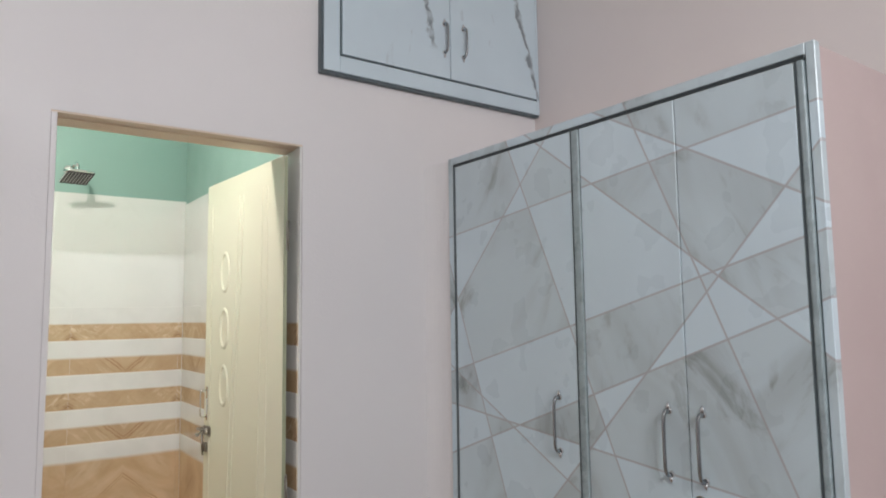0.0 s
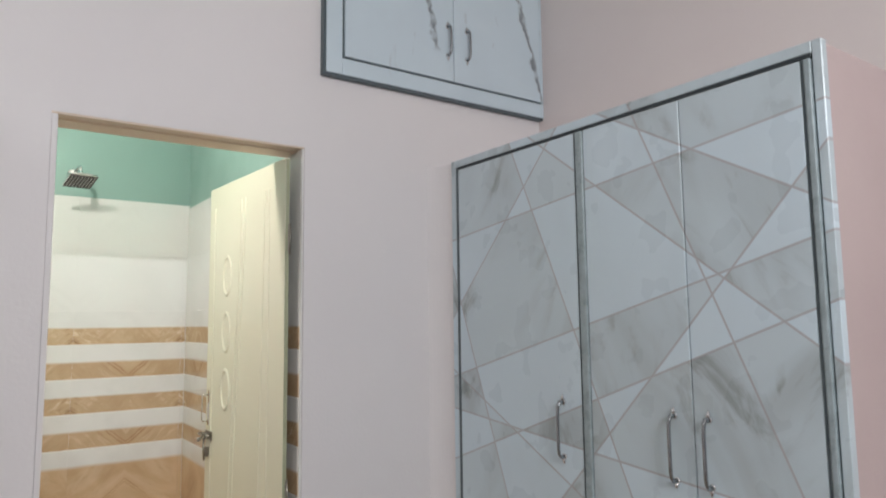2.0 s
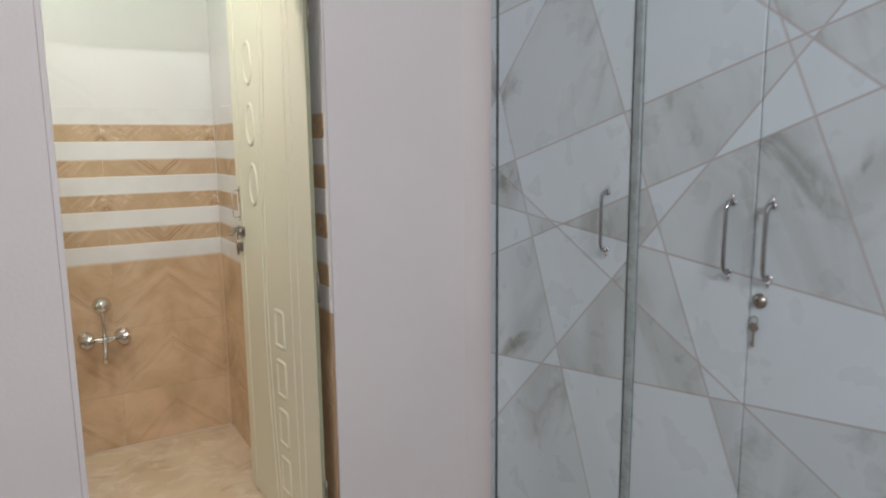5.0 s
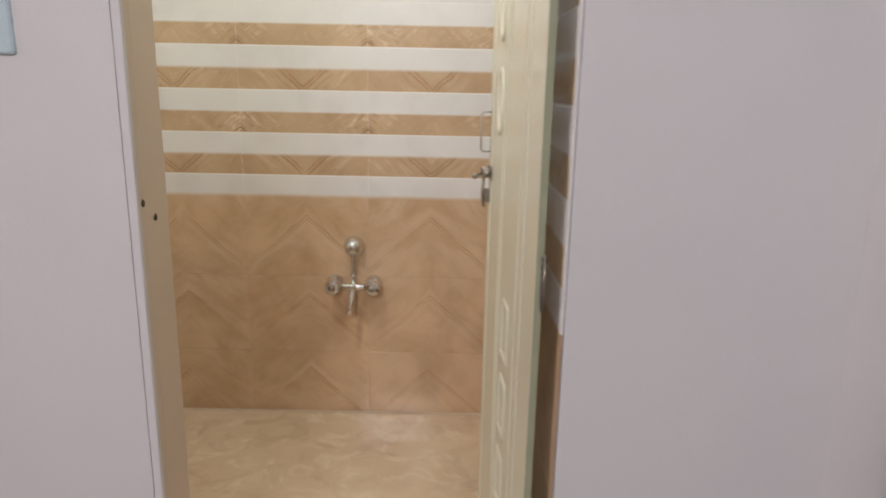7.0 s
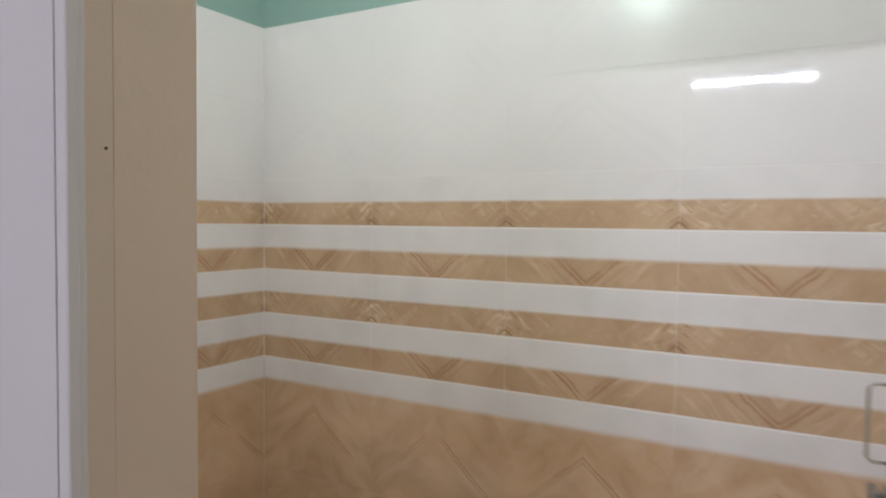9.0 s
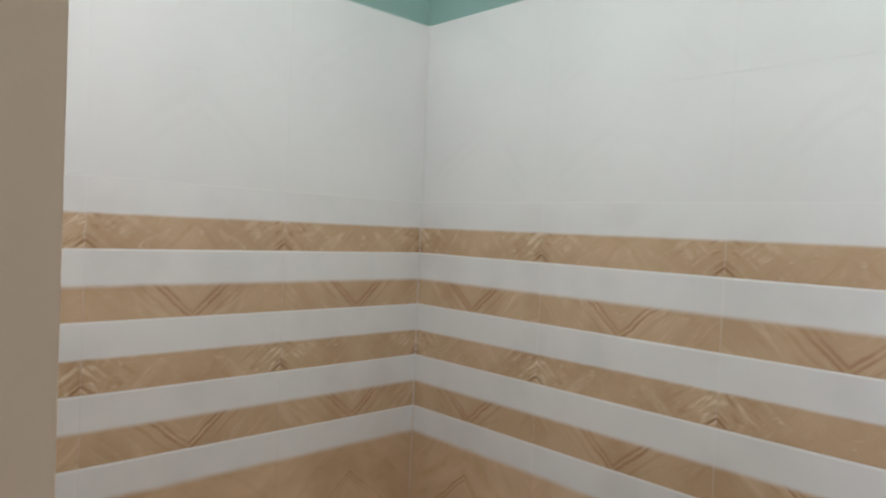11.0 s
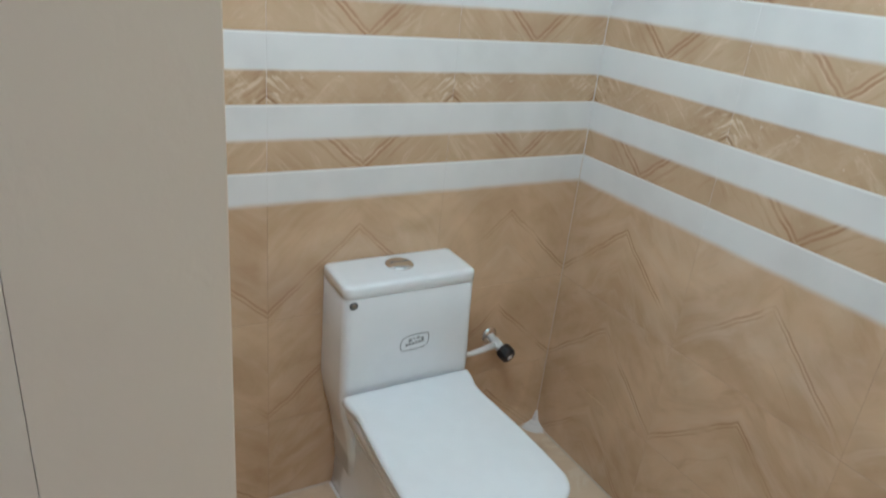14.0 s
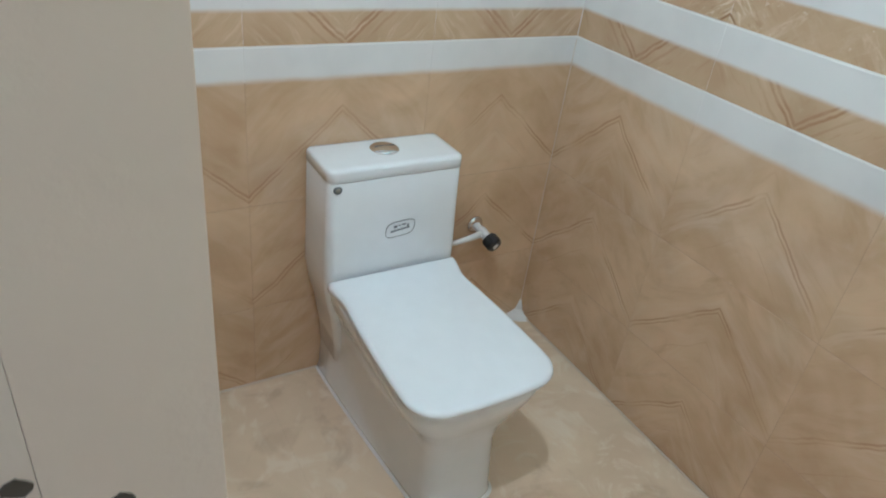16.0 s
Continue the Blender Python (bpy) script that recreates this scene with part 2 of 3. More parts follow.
def veined_white():
    """The loft doors: white with two dark diagonal veins."""
    n = Nodes("veined_white_laminate")
    p = n.place()
    x, y, z = n.xyz(p)
    c = n.mix(n.step(n.noise(p, 3, 3), 0.3, 0.7), (0.63, 0.73, 0.79), (0.59, 0.685, 0.745))
    for (x0, z0, x1, z1, w) in ((2.25, 2.93, 2.355, 2.515, 1.25), (2.675, 3.06, 2.877, 2.40, 1.0)):
        k = (x1 - x0) / (z1 - z0)
        jit = n.m("MULTIPLY", n.m("SUBTRACT", n.noise(p, 13, 5, 0.68), 0.5), 0.085)
        d = n.m("ADD", n.m("SUBTRACT", x, n.m("ADD", x0 - k * z0, n.m("MULTIPLY", z, k))), jit)
        wide = n.m("MULTIPLY", n.noise(p, 14, 4), 0.034 * w)
        on = n.step(n.m("ABSOLUTE", d), n.m("MULTIPLY", wide, 0.25), wide, 0.9, 0)
        on = n.m("MULTIPLY", on, n.step(z, z1 - 0.02, z1 + 0.03))
        on = n.m("MULTIPLY", on, n.step(n.noise(p, 26, 3), 0.33, 0.58, 0.35, 1.0))
        c = n.mix(on, c, (0.17, 0.19, 0.205))
    c = n.mix(n.step(n.noise(n.vec(n.m("MULTIPLY", x, 3.0), y, z), 5, 4, 0.6, 1.5), 0.66, 0.74, 0, 0.35), c, (0.40, 0.43, 0.45))
    return n.done(c, 0.28)


M_WALL = paint("white_pink_paint", (0.80, 0.765, 0.76), (0.77, 0.735, 0.735))
M_PINK = paint("pale_pink_paint", (0.82, 0.745, 0.72), (0.79, 0.71, 0.69))
# pink plaster, deepened: a magenta glow on the end wall is mixed into the colour
M_ROSE_GLOW = paint("rose_glow_paint", (0.60, 0.49, 0.475), (0.565, 0.455, 0.445))
M_GREEN = paint("sea_green_paint", (0.285, 0.435, 0.395), (0.27, 0.415, 0.375), 0.5)
M_BEIGE = paint("beige_paint", (0.80, 0.65, 0.51), (0.76, 0.615, 0.48), 0.45)
M_DUN = paint("grey_beige_paint", (0.775, 0.64, 0.51), (0.735, 0.605, 0.48), 0.5)
M_CEIL = paint("ceiling_paint", (0.82, 0.81, 0.79), (0.78, 0.77, 0.75))
M_GROUT = paint("pale_grout", (0.80, 0.79, 0.77), (0.75, 0.735, 0.71), 0.7)
# white grout, brighter than the tiles: the glint along the joints is painted in
M_GLINT_JOINT = paint("glint_white_joint", (0.90, 0.895, 0.875), (0.87, 0.86, 0.84), 0.2)
M_TAN = paint("tan_grout", (0.52, 0.365, 0.235), (0.47, 0.32, 0.205), 0.7)
# made-up dark colour for the unseen bedroom floor, dims bounce on the lower walls
M_DIM_FLOOR = paint("low_bounce_floor_brown", (0.36, 0.30, 0.25), (0.30, 0.25, 0.205), 0.3)
M_CEMENT = paint("beige_cement", (0.70, 0.61, 0.50), (0.64, 0.55, 0.44), 0.75)
M_LOW, M_BROWN = tile_brown("brown_marble_tile", False), tile_brown("fading_brown_tile", True)
M_WHITE, M_FLOOR = tile_white(), tile_floor()
M_PEAK, M_VEE = tile_stripe("peaked_stripe_tile", False), tile_stripe("vee_stripe_tile", True)
M_LAM, M_VEIN = laminate(), veined_white()
M_EDGE = plain("grey_green_edge", (0.40, 0.475, 0.495), 0.3, vary=0.12)
M_SLATE = plain("slate_edge", (0.10, 0.13, 0.145), 0.4)
M_DARK = plain("dark_gap", (0.035, 0.045, 0.05), 0.5)
M_CREAM = Nodes("cream_plastic").done((0.775, 0.765, 0.625), 0.27)
M_OLIVE = plain("olive_edge", (0.40, 0.42, 0.28), 0.45, vary=0.05)
M_BOW = plain("dark_chrome", (0.40, 0.42, 0.44), 0.12, 1.0, vary=0.03)
M_CHROME = plain("chrome", (0.76, 0.76, 0.77), 0.045, 1.0, vary=0.03)
M_STEEL = plain("worn_steel", (0.42, 0.39, 0.34), 0.32, 1.0, vary=0.1)
M_CERAMIC = plain("white_ceramic", (0.86, 0.895, 0.925), 0.09, vary=0.01, Coat_Weight=0.5)
M_SEAT = plain("white_seat_plastic", (0.87, 0.91, 0.945), 0.2, vary=0.01)
M_BLACK = plain("black_plastic", (0.02, 0.02, 0.022), 0.35)
M_PVC = plain("white_plastic", (0.83, 0.83, 0.82), 0.35, vary=0.02)
M_SWITCH = plain("pale_blue_plate", (0.62, 0.75, 0.80), 0.25, vary=0.02)
M_RUB = plain("grey_rubber", (0.16, 0.16, 0.16), 0.6)
M_NOZ = plain("grey_nozzle", (0.42, 0.42, 0.42), 0.4)
M_INK = plain("grey_ink", (0.16, 0.18, 0.20), 0.5)
M_GOLD = plain("yellow_shade", (0.62, 0.42, 0.10), 0.35, vary=0.1)
M_HOLE = plain("raw_hole", (0.095, 0.075, 0.055), 0.9)


def glow(name, color, strength):
    n = Nodes(name)
    n.put(color, n.bsdf.inputs["Emission Color"])
    n.bsdf.inputs["Emission Strength"].default_value = strength
    return n.done(color, 0.4)


M_TUBE = glow("lit_tube", (1.0, 0.98, 0.96), 14.0)
M_BULB = glow("lit_bulb", (1.0, 0.885, 0.785), 120.0)


# ---- mesh helpers ----
def solid(name, bm, mat, smooth=False):
    bmesh.ops.recalc_face_normals(bm, faces=bm.faces)
    me = bpy.data.meshes.new(name)
    bm.to_mesh(me)
    bm.free()
    for mt in (mat if isinstance(mat, (list, tuple)) else [mat]):
        me.materials.append(mt)
    if smooth:
        me.shade_smooth()
    return me


def part(name, bm, mat, parent=None, label="", smooth=False):
    ob = new(name, solid(name, bm, mat, smooth))
    if parent:
        ob.parent = parent
    if label:
        ob["label"] = label
    return ob


def box(lo, hi, bevel=0.0, seg=2, bm=None):
    own = bmesh.new()
    bmesh.ops.create_cube(own, size=1)
    for v in own.verts:
        v.co = [lo[i] + (v.co[i] + 0.5) * (hi[i] - lo[i]) for i in range(3)]
    if bevel:
        bmesh.ops.bevel(own, geom=own.edges[:], offset=bevel, segments=seg, affect="EDGES", profile=0.7)
    return join(bm, own)


def join(bm, own):
    if bm is None:
        return own
    me = bpy.data.meshes.new("tmp")
    own.to_mesh(me)
    own.free()
    bm.from_mesh(me)
    bpy.data.meshes.remove(me)
    return bm


def tube(points, radius, sides=12, bm=None, caps=True):
    """A round tube along points; radius may be one number or one for each point."""
    own = bmesh.new()
    pts = [Vector(p) for p in points]
    rad = radius if hasattr(radius, "__len__") else [radius] * len(pts)
    rings = []
    up = None
    for i, p in enumerate(pts):
        d = (pts[min(i + 1, len(pts) - 1)] - pts[max(i - 1, 0)]).normalized()
        if up is None:
            up = d.orthogonal().normalized()
        up = (up - d * up.dot(d)).normalized()
        side = d.cross(up)
        rings.append([own.verts.new(p + (up * math.cos(a) + side * math.sin(a)) * rad[i])
                      for a in (2 * math.pi * k / sides for k in range(sides))])
    for a, b in zip(rings, rings[1:]):
        for k in range(sides):
            own.faces.new((a[k], a[(k + 1) % sides], b[(k + 1) % sides], b[k]))
    if caps:
        own.faces.new(rings[0][::-1])
        own.faces.new(rings[-1])
    return join(bm, own)


def lathe(base, axis, profile, sides=24, bm=None):
    """Turns (distance along the axis, radius) about an axis from base."""
    d = Vector(axis).normalized()
    return tube([Vector(base) + d * (h + 1e-5 * i) for i, (h, r) in enumerate(profile)], [max(r, 1e-4) for h, r in profile], sides, bm)


def loft(rings, bm=None):
    own = bmesh.new()
    vs = [[own.verts.new(p) for p in r] for r in rings]
    for a, b in zip(vs, vs[1:]):
        for k in range(len(a)):
            own.faces.new((a[k], a[(k + 1) % len(a)], b[(k + 1) % len(a)], b[k]))
    own.faces.new(vs[0][::-1])
    own.faces.new(vs[-1])
    return join(bm, own)


def rounded(x0, x1, y0, y1, radii, z, seg=6):
    """A rectangle with rounded corners at height z; radii for (x1,y1), (x0,y1), (x0,y0), (x1,y0)."""
    pts = []
    for (cx, cy, sx, sy, a0), r in zip(((x1, y1, -1, -1, 0), (x0, y1, 1, -1, 90), (x0, y0, 1, 1, 180), (x1, y0, -1, 1, 270)), radii):
        for k in range(seg + 1):
            a = radians(a0 + 90 * k / seg)
            pts.append((cx + sx * r + r * math.cos(a), cy + sy * r + r * math.sin(a), z))
    return pts


def thing(name, label, category, group="", kind="", at=(0, 0, 0)):
    ob = new(name)
    ob.location = at
    return tagged(ob, label, category, group, kind)


def structure(name, bm, mat, label, category):
    return tagged(part(name, bm, mat), label, category, kind="structure")


# ---- bedroom and bathroom shell ----
T = 0.14
# floor out of view; its dark brown is only there to limit bounced light
structure("floor", box((LX - T, KY - T, -0.12), (RX + T, DY, 0.0)), M_DIM_FLOOR, "unseen bedroom floor, dark brown to cut bounce light", "floor")
structure("wall_east", box((RX, KY - T, 0), (RX + T, DY + 0.0, CZ)), M_PINK, "pale pink painted wall behind the wardrobe", "wall")
structure("wall_south", box((LX, KY - T, 0), (RX, KY, CZ)), M_WALL, "off-white painted bedroom wall", "wall")
structure("wall_west", box((LX - T, KY - T, 0), (LX, DY, CZ)), M_WALL, "off-white painted bedroom wall", "wall")
structure("ceiling", box((LX - T, KY - T, CZ), (RX + T, DY, CZ + 0.1)), M_CEIL, "white painted bedroom ceiling", "ceiling")

bm = box((LX - T, DY, 0), (DX0, BY, CZ), 0.0)
box((DX1, DY, 0), (RX + T, BY, CZ), 0.0, bm=bm)
box((DX0, DY, DZ), (DX1, BY, CZ), 0.0, bm=bm)
wall_door = structure("wall_north", bm, M_WALL, "off-white painted wall round the bathroom door opening", "wall")

# reveal of the opening: beige band inside, white plaster bead at the bedroom edge
bm = box((DX0, -1.331, 0), (DX0 + 0.008, BY + 0.006, DZ - 0.004), 0.001, 2)
box((DX0, -1.331, DZ - 0.008), (DX1, BY + 0.006, DZ), 0.0025, 3, bm)
structure("trim_1", bm, M_BEIGE, "beige painted inner reveal of the doorway", "door reveal")
bm = box((DX0, -1.357, 0), (DX0 + 0.0077, -1.3312, DZ - 0.002))
box((DX0, -1.3765, DZ - 0.005), (DX1, -1.329, DZ), bm=bm)
structure("trim_2", bm, M_DUN, "grey-beige outer part of the doorway reveal", "door reveal")
bm = box((DX0 + 0.0005, DY + 0.0005, 0), (DX0 + 0.0155, -1.3665, DZ - 0.0055), 0.0035, 3)
box((DX0 + 0.0005, -1.3662, 0), (DX0 + 0.0105, -1.3575, DZ - 0.0055), 0.003, 3, bm)
structure("trim_4", bm, M_WALL, "thin white plaster bead along the doorway edge", "trim")

# bathroom shell
bath_floor = structure("floor_bath", box((0, DY, -0.12), (BX, 0, BF - 0.006)), M_GROUT, "beige marble tiled bathroom floor", "floor")
wall_shower = structure("wall_shower", box((-T, 0, -0.1), (BX + T, T, BZ)), M_GREEN, "tiled shower wall with brown stripes, sea-green paint above", "wall")
wall_toilet = structure("wall_toilet", box((-T, DY, -0.1), (0, 0, BZ)), M_GREEN, "tiled wall behind the toilet, sea-green paint above", "wall")
wall_side = structure("wall_side", box((BX, BY, -0.1), (BX + T, 0, BZ)), M_GREEN, "tiled side wall beside the open door, green above", "wall")
wall_inner = structure("wall_inner", box((0, BY, TILED), (BX, BY + 0.004, BZ)), M_GREEN, "sea-green painted wall above the bathroom door", "wall")
structure("ceiling_bath", box((-T, BY, BZ), (BX + T, T, BZ + 0.1)), M_CEIL, "white painted bathroom ceiling", "ceiling")

# ---- wardrobe ----
ward = thing("wardrobe", "built-in wardrobe with grey faceted marble-look laminate doors", "wardrobe")
# the rose tint of this panel carries painted-in pink light
part("side_panel", box((WX + 0.0206, WY + 0.002, 0), (RX, WY + 0.06, WZ - 0.006), 0.002, 1), M_ROSE_GLOW, ward, "pink plastered end wall with a magenta glow put into its colour")
part("top_slab", box((WX + 0.006, WY + 0.062, WZ - 0.05), (RX, DY, WZ - 0.008), 0.003, 1), M_PINK, ward, "pink plastered top slab")
part("back_panel", box((RX - 0.02, WY + 0.062, 0.0), (RX - 0.002, DY - 0.002, WZ - 0.055)), M_LAM, ward)
for y0, y1 in ((-1.494, -1.464), (WY, -2.7345)):
    part("stile", box((WX - 0.002, y0, 0.0), (WX + 0.02, y1, WZ), 0.002, 1), M_LAM, ward)
part("top_rail", box((WX - 0.002, -2.734, 2.050), (WX + 0.02, -1.4945, WZ), 0.002, 1), M_LAM, ward)
part("plinth", box((WX + 0.002, -2.734, 0.0), (WX + 0.02, -1.4945, 0.08), 0.002, 1), M_LAM, ward)
# added dark sheet behind the doors; its colour stands for shade in the gaps
part("gap_strip", box((WX + 0.012, -2.7335, 0.08), (WX + 0.016, -1.495, 2.050)), M_DARK, ward, "near-black strip painted as the shade in the door gaps")
part("edge_strip", box((WX - 0.004, -2.7335, 2.041), (WX + 0.011, -1.495, 2.050), 0.001, 1), M_DARK, ward, "dark rubber edging along the top")
part("edge_strip", box((WX - 0.004, -1.5065, 0.08), (WX + 0.011, -1.495, 2.0405), 0.001, 1), M_SLATE, ward, "dark green-grey edging")


def pull(parent, base, out, up, length, r=0.0046):
    """A chrome bow handle from base, standing out along out, running down along up."""
    b, o, u = Vector(base), Vector(out), Vector(up)
    pts = [b + o * 0.004, b + o * 0.015, b + o * 0.022 + u * 0.008, b + o * 0.0245 + u * 0.02]
    pts += [b + o * 0.025 + u * (length * k) for k in (0.3, 0.5, 0.7)]
    pts += [b + o * 0.0245 + u * (length - 0.02), b + o * 0.022 + u * (length - 0.008), b + o * 0.015 + u * length, b + o * 0.004 + u * length]
    rad = [r * 1.5, r * 1.2] + [r] * (len(pts) - 4) + [r * 1.2, r * 1.5]
    h = part("handle", tube(pts, rad, 10), M_BOW, parent, "chrome bow handle", True)
    for k, s in ((0, -1), (length, 1)):
        c = b + u * k
        part("foot", lathe(c - o * 0.001, o, [(0, 0.0001), (0, 0.0095), (0.005, 0.0085), (0.008, 0.004), (0.008, 0.0001)], 14), M_CHROME, h, "", True)
        part("tip", tube([c + o * 0.003 + u * s * 0.004, c + o * 0.003 + u * s * 0.014, c + o * 0.002 + u * s * 0.022], [0.007, 0.005, 0.0006], 8), M_CHROME, h, "", True)
    return h


doors = []
for y0, y1 in ((-2.0635, -1.508), (-2.412, -2.0995), (-2.7095, -2.4145)):
    d = part("door", box((WX - 0.004, y0, 0.082), (WX + 0.011, y1, 2.0395), 0.0015, 1), M_LAM, ward, "pale marble laminate door with thin grout-like lines")
    doors.append(d)
for y, d in ((-1.993, 0), (-2.361, 1), (-2.454, 2)):
    pull(doors[d], (WX - 0.004, y, 1.280), (-1, 0, 0), (0, 0, -1), 0.15)
for y0, y1 in ((-2.099, -2.064), (-2.734, -2.7105)):
    bm = box((WX - 0.008, y0 + 0.002, 0.082), (WX + 0.011, y1 - 0.0065, 2.0395), 0.005, 3)
    part("mullion", bm, M_EDGE, ward, "rounded grey-green edge moulding", True)
    part("edge_strip", box((WX - 0.005, y1 - 0.006, 0.082), (WX + 0.011, y1, 2.0395), 0.001, 1), M_SLATE, ward, "dark edging strip")
arc = [(WX + 0.001 - 0.05 * (1 - k / 8) ** 2, DY - 0.0004 - (DY - 0.0004 + 1.4635) * k / 8) for k in range(9)]
rim = arc + [(WX + 0.03, -1.4635), (WX + 0.03, DY - 0.0004)]
part("filler", loft([[(x, y, z) for x, y in rim] for z in (0, WZ - 0.006)]), M_WALL, ward, "plaster cove against the wall")
lock = part("lock", lathe((WX - 0.004, -2.437, 1.079), (-1, 0, 0), [(0, 0.0001), (0, 0.016), (0.004, 0.0155), (0.007, 0.011), (0.009, 0.010), (0.009, 0.0001)], 24), M_STEEL, doors[2], "round steel lock", True)
part("keyhole", box((WX - 0.0145, -2.4385, 1.073), (WX - 0.012, -2.4355, 1.085)), M_BLACK, lock)
key = thing("key", "small steel key hanging below the wardrobe lock", "key")
bm = lathe((WX - 0.0075, -2.429, 1.021), (-1, 0, 0), [(0, 0.0001), (0, 0.010), (0.0025, 0.010), (0.0025, 0.0001)], 16)
box((WX - 0.0098, -2.4315, 0.978), (WX - 0.0077, -2.4265, 1.014), 0.0006, 1, bm)
box((WX - 0.0098, -2.4265, 0.982), (WX - 0.0077, -2.4235, 0.990), 0.0004, 1, bm)
part("blade", bm, M_STEEL, key)
part("ring", tube([(WX - 0.009, -2.429 + 0.009 * math.cos(a), 1.036 + 0.009 * math.sin(a)) for a in np.linspace(0, 2 * math.pi, 17)], 0.0011, 6), M_STEEL, key, "", True)

# ---- loft cabinet over the wardrobe corner ----
LO, TOP, FY = 2.329, 3.12, DY - 0.031
loft_cab = thing("loft_cabinet", "white veined loft cabinet with dark edging, high on the wall", "cabinet")
part("carcass", box((1.899, DY - 0.025, LO), (RX - 0.001, DY, TOP), 0.001, 1), M_SLATE, loft_cab, "dark grey edging round the frame")
for lo, hi in (((1.907, FY, LO + 0.008), (1.9655, DY - 0.0255, TOP)), ((2.871, FY, LO + 0.008), (RX - 0.001, DY - 0.0255, TOP))):
    part("stile", box(lo, hi, 0.001, 1), M_VEIN, loft_cab)
part("bottom_rail", box((1.9658, FY, LO + 0.008), (2.8707, DY - 0.0255, 2.394), 0.001, 1), M_VEIN, loft_cab)
for x0, x1, hx in ((1.973, 2.4235, 2.396), (2.4265, 2.865, 2.485)):
    d = part("door", box((x0, FY - 0.006, 2.4005), (x1, DY - 0.0255, TOP - 0.01), 0.001, 1), M_VEIN, loft_cab, "white laminate door with a dark diagonal vein")
    pull(d, (hx, FY - 0.006, 2.607), (0, -1, 0), (0, 0, -1), 0.11)

# ---- bathroom door leaf, standing open along the side wall ----
HINGE, FREE = Vector((1.797, -1.345, 0)), Vector((1.757, -0.662, 0))
away = (FREE - HINGE).normalized()
W_LEAF = (FREE - HINGE).length
# local frame of the leaf: x from hinge to free edge, y out of its face towards the back, z up
ax, ay = away, Vector((away.y, -away.x, 0))
if ay.x < 0:
    ay = -ay
turn = Matrix(((ax.x, ay.x, 0, HINGE.x), (ax.y, ay.y, 0, HINGE.y), (0, 0, 1, 0), (0, 0, 0, 1)))
leaf = thing("bathroom_door", "cream plastic bathroom door with embossed ovals, standing open", "door")
leaf.matrix_world = turn
part("leaf", box((0, 0, BF + 0.008), (W_LEAF, 0.0145, 2.044), 0.003, 2), M_CREAM, leaf)
part("edge_band", box((-0.0012, 0.001, BF + 0.012), (-0.0001, 0.0135, 2.040)), M_OLIVE, leaf, "darker olive edge of the leaf")


def ring(bm, cx, cz, rx, rz, r, square=False):
    if square:
        pts = rounded(cx - rx, cx + rx, cz - rz, cz + rz, (0.008,) * 4, 0, 3)
        pts = [(a, b) for a, b, _ in pts]
    else:
        pts = [(cx + rx * math.cos(a), cz + rz * math.sin(a)) for a in np.linspace(0, 2 * math.pi, 29)[:-1]]
    own = bmesh.new()
    rows = []
    for k, (a, b) in enumerate(pts):
        a0, b0 = pts[k - 1]
        a1, b1 = pts[(k + 1) % len(pts)]
        t = Vector((a1 - a0, 0, b1 - b0)).normalized()
        nrm = Vector((t.z, 0, -t.x))
        rows.append([own.verts.new(Vector((a, 0, b)) + nrm * o + Vector((0, -h, 0)))
                     for o, h in ((-r, -0.001), (-r * 0.6, 0.0038), (0, 0.0055), (r * 0.6, 0.0038), (r, -0.001))])
    for k in range(len(rows)):
        a, b = rows[k - 1], rows[k]
        for j in range(4):
            own.faces.new((a[j], a[j + 1], b[j + 1], b[j]))
    return join(bm, own)


for z in (1.69, 1.48, 1.27):
    part("oval", ring(None, 0.49, z, 0.038, 0.07, 0.009), M_CREAM, leaf, "", True)
for z in (0.78, 0.60, 0.42, 0.24):
    part("emboss", ring(None, 0.30, z, 0.038, 0.062, 0.009, True), M_CREAM, leaf, "", True)
for xs, amp in ((0.625, 0.0), (0.40, 0.04), (0.365, 0.04), (0.17, 0.012), (0.12, 0.0)):
    pts = [(xs + amp * math.sin((z - 0.2) * 2.6), -0.0005, z) for z in np.linspace(0.08, 1.96, 26)]
    part("groove", tube(pts, 0.0022, 6), M_CREAM, leaf, "", True)
pts = [(W_LEAF - 0.03, -0.001, 1.240), (W_LEAF - 0.03, -0.021, 1.240), (W_LEAF - 0.03, -0.026, 1.234), (W_LEAF - 0.03, -0.026, 1.146), (W_LEAF - 0.03, -0.021, 1.140), (W_LEAF - 0.03, -0.001, 1.140)]
h = part("handle", tube(pts, 0.0024, 10), M_CHROME, leaf, "thin steel pull handle", True)
part("handle_plate", box((W_LEAF - 0.038, -0.002, 1.125), (W_LEAF - 0.022, -0.0003, 1.255), 0.0008, 1), M_CHROME, h)
bolt = part("bolt", tube([(W_LEAF - 0.075, -0.013, 1.088), (W_LEAF - 0.028, -0.013, 1.088), (W_LEAF + 0.03, -0.013, 1.088)], 0.0065, 10), M_STEEL, leaf, "steel barrel bolt", True)
part("bolt_plate", box((W_LEAF - 0.075, -0.004, 1.070), (W_LEAF - 0.004, -0.0003, 1.106), 0.001, 1), M_STEEL, bolt)
for x in (W_LEAF - 0.06, W_LEAF - 0.02):
    part("bolt_strap", box((x - 0.006, -0.022, 1.077), (x + 0.006, -0.004, 1.099), 0.003, 2), M_STEEL, bolt)
part("bolt_knob", lathe((W_LEAF - 0.04, -0.018, 1.088), (0, -1, -0.5), [(0, 0.004), (0.018, 0.004), (0.022, 0.008), (0.03, 0.007), (0.032, 0.0001)], 14), M_STEEL, bolt, "", True)
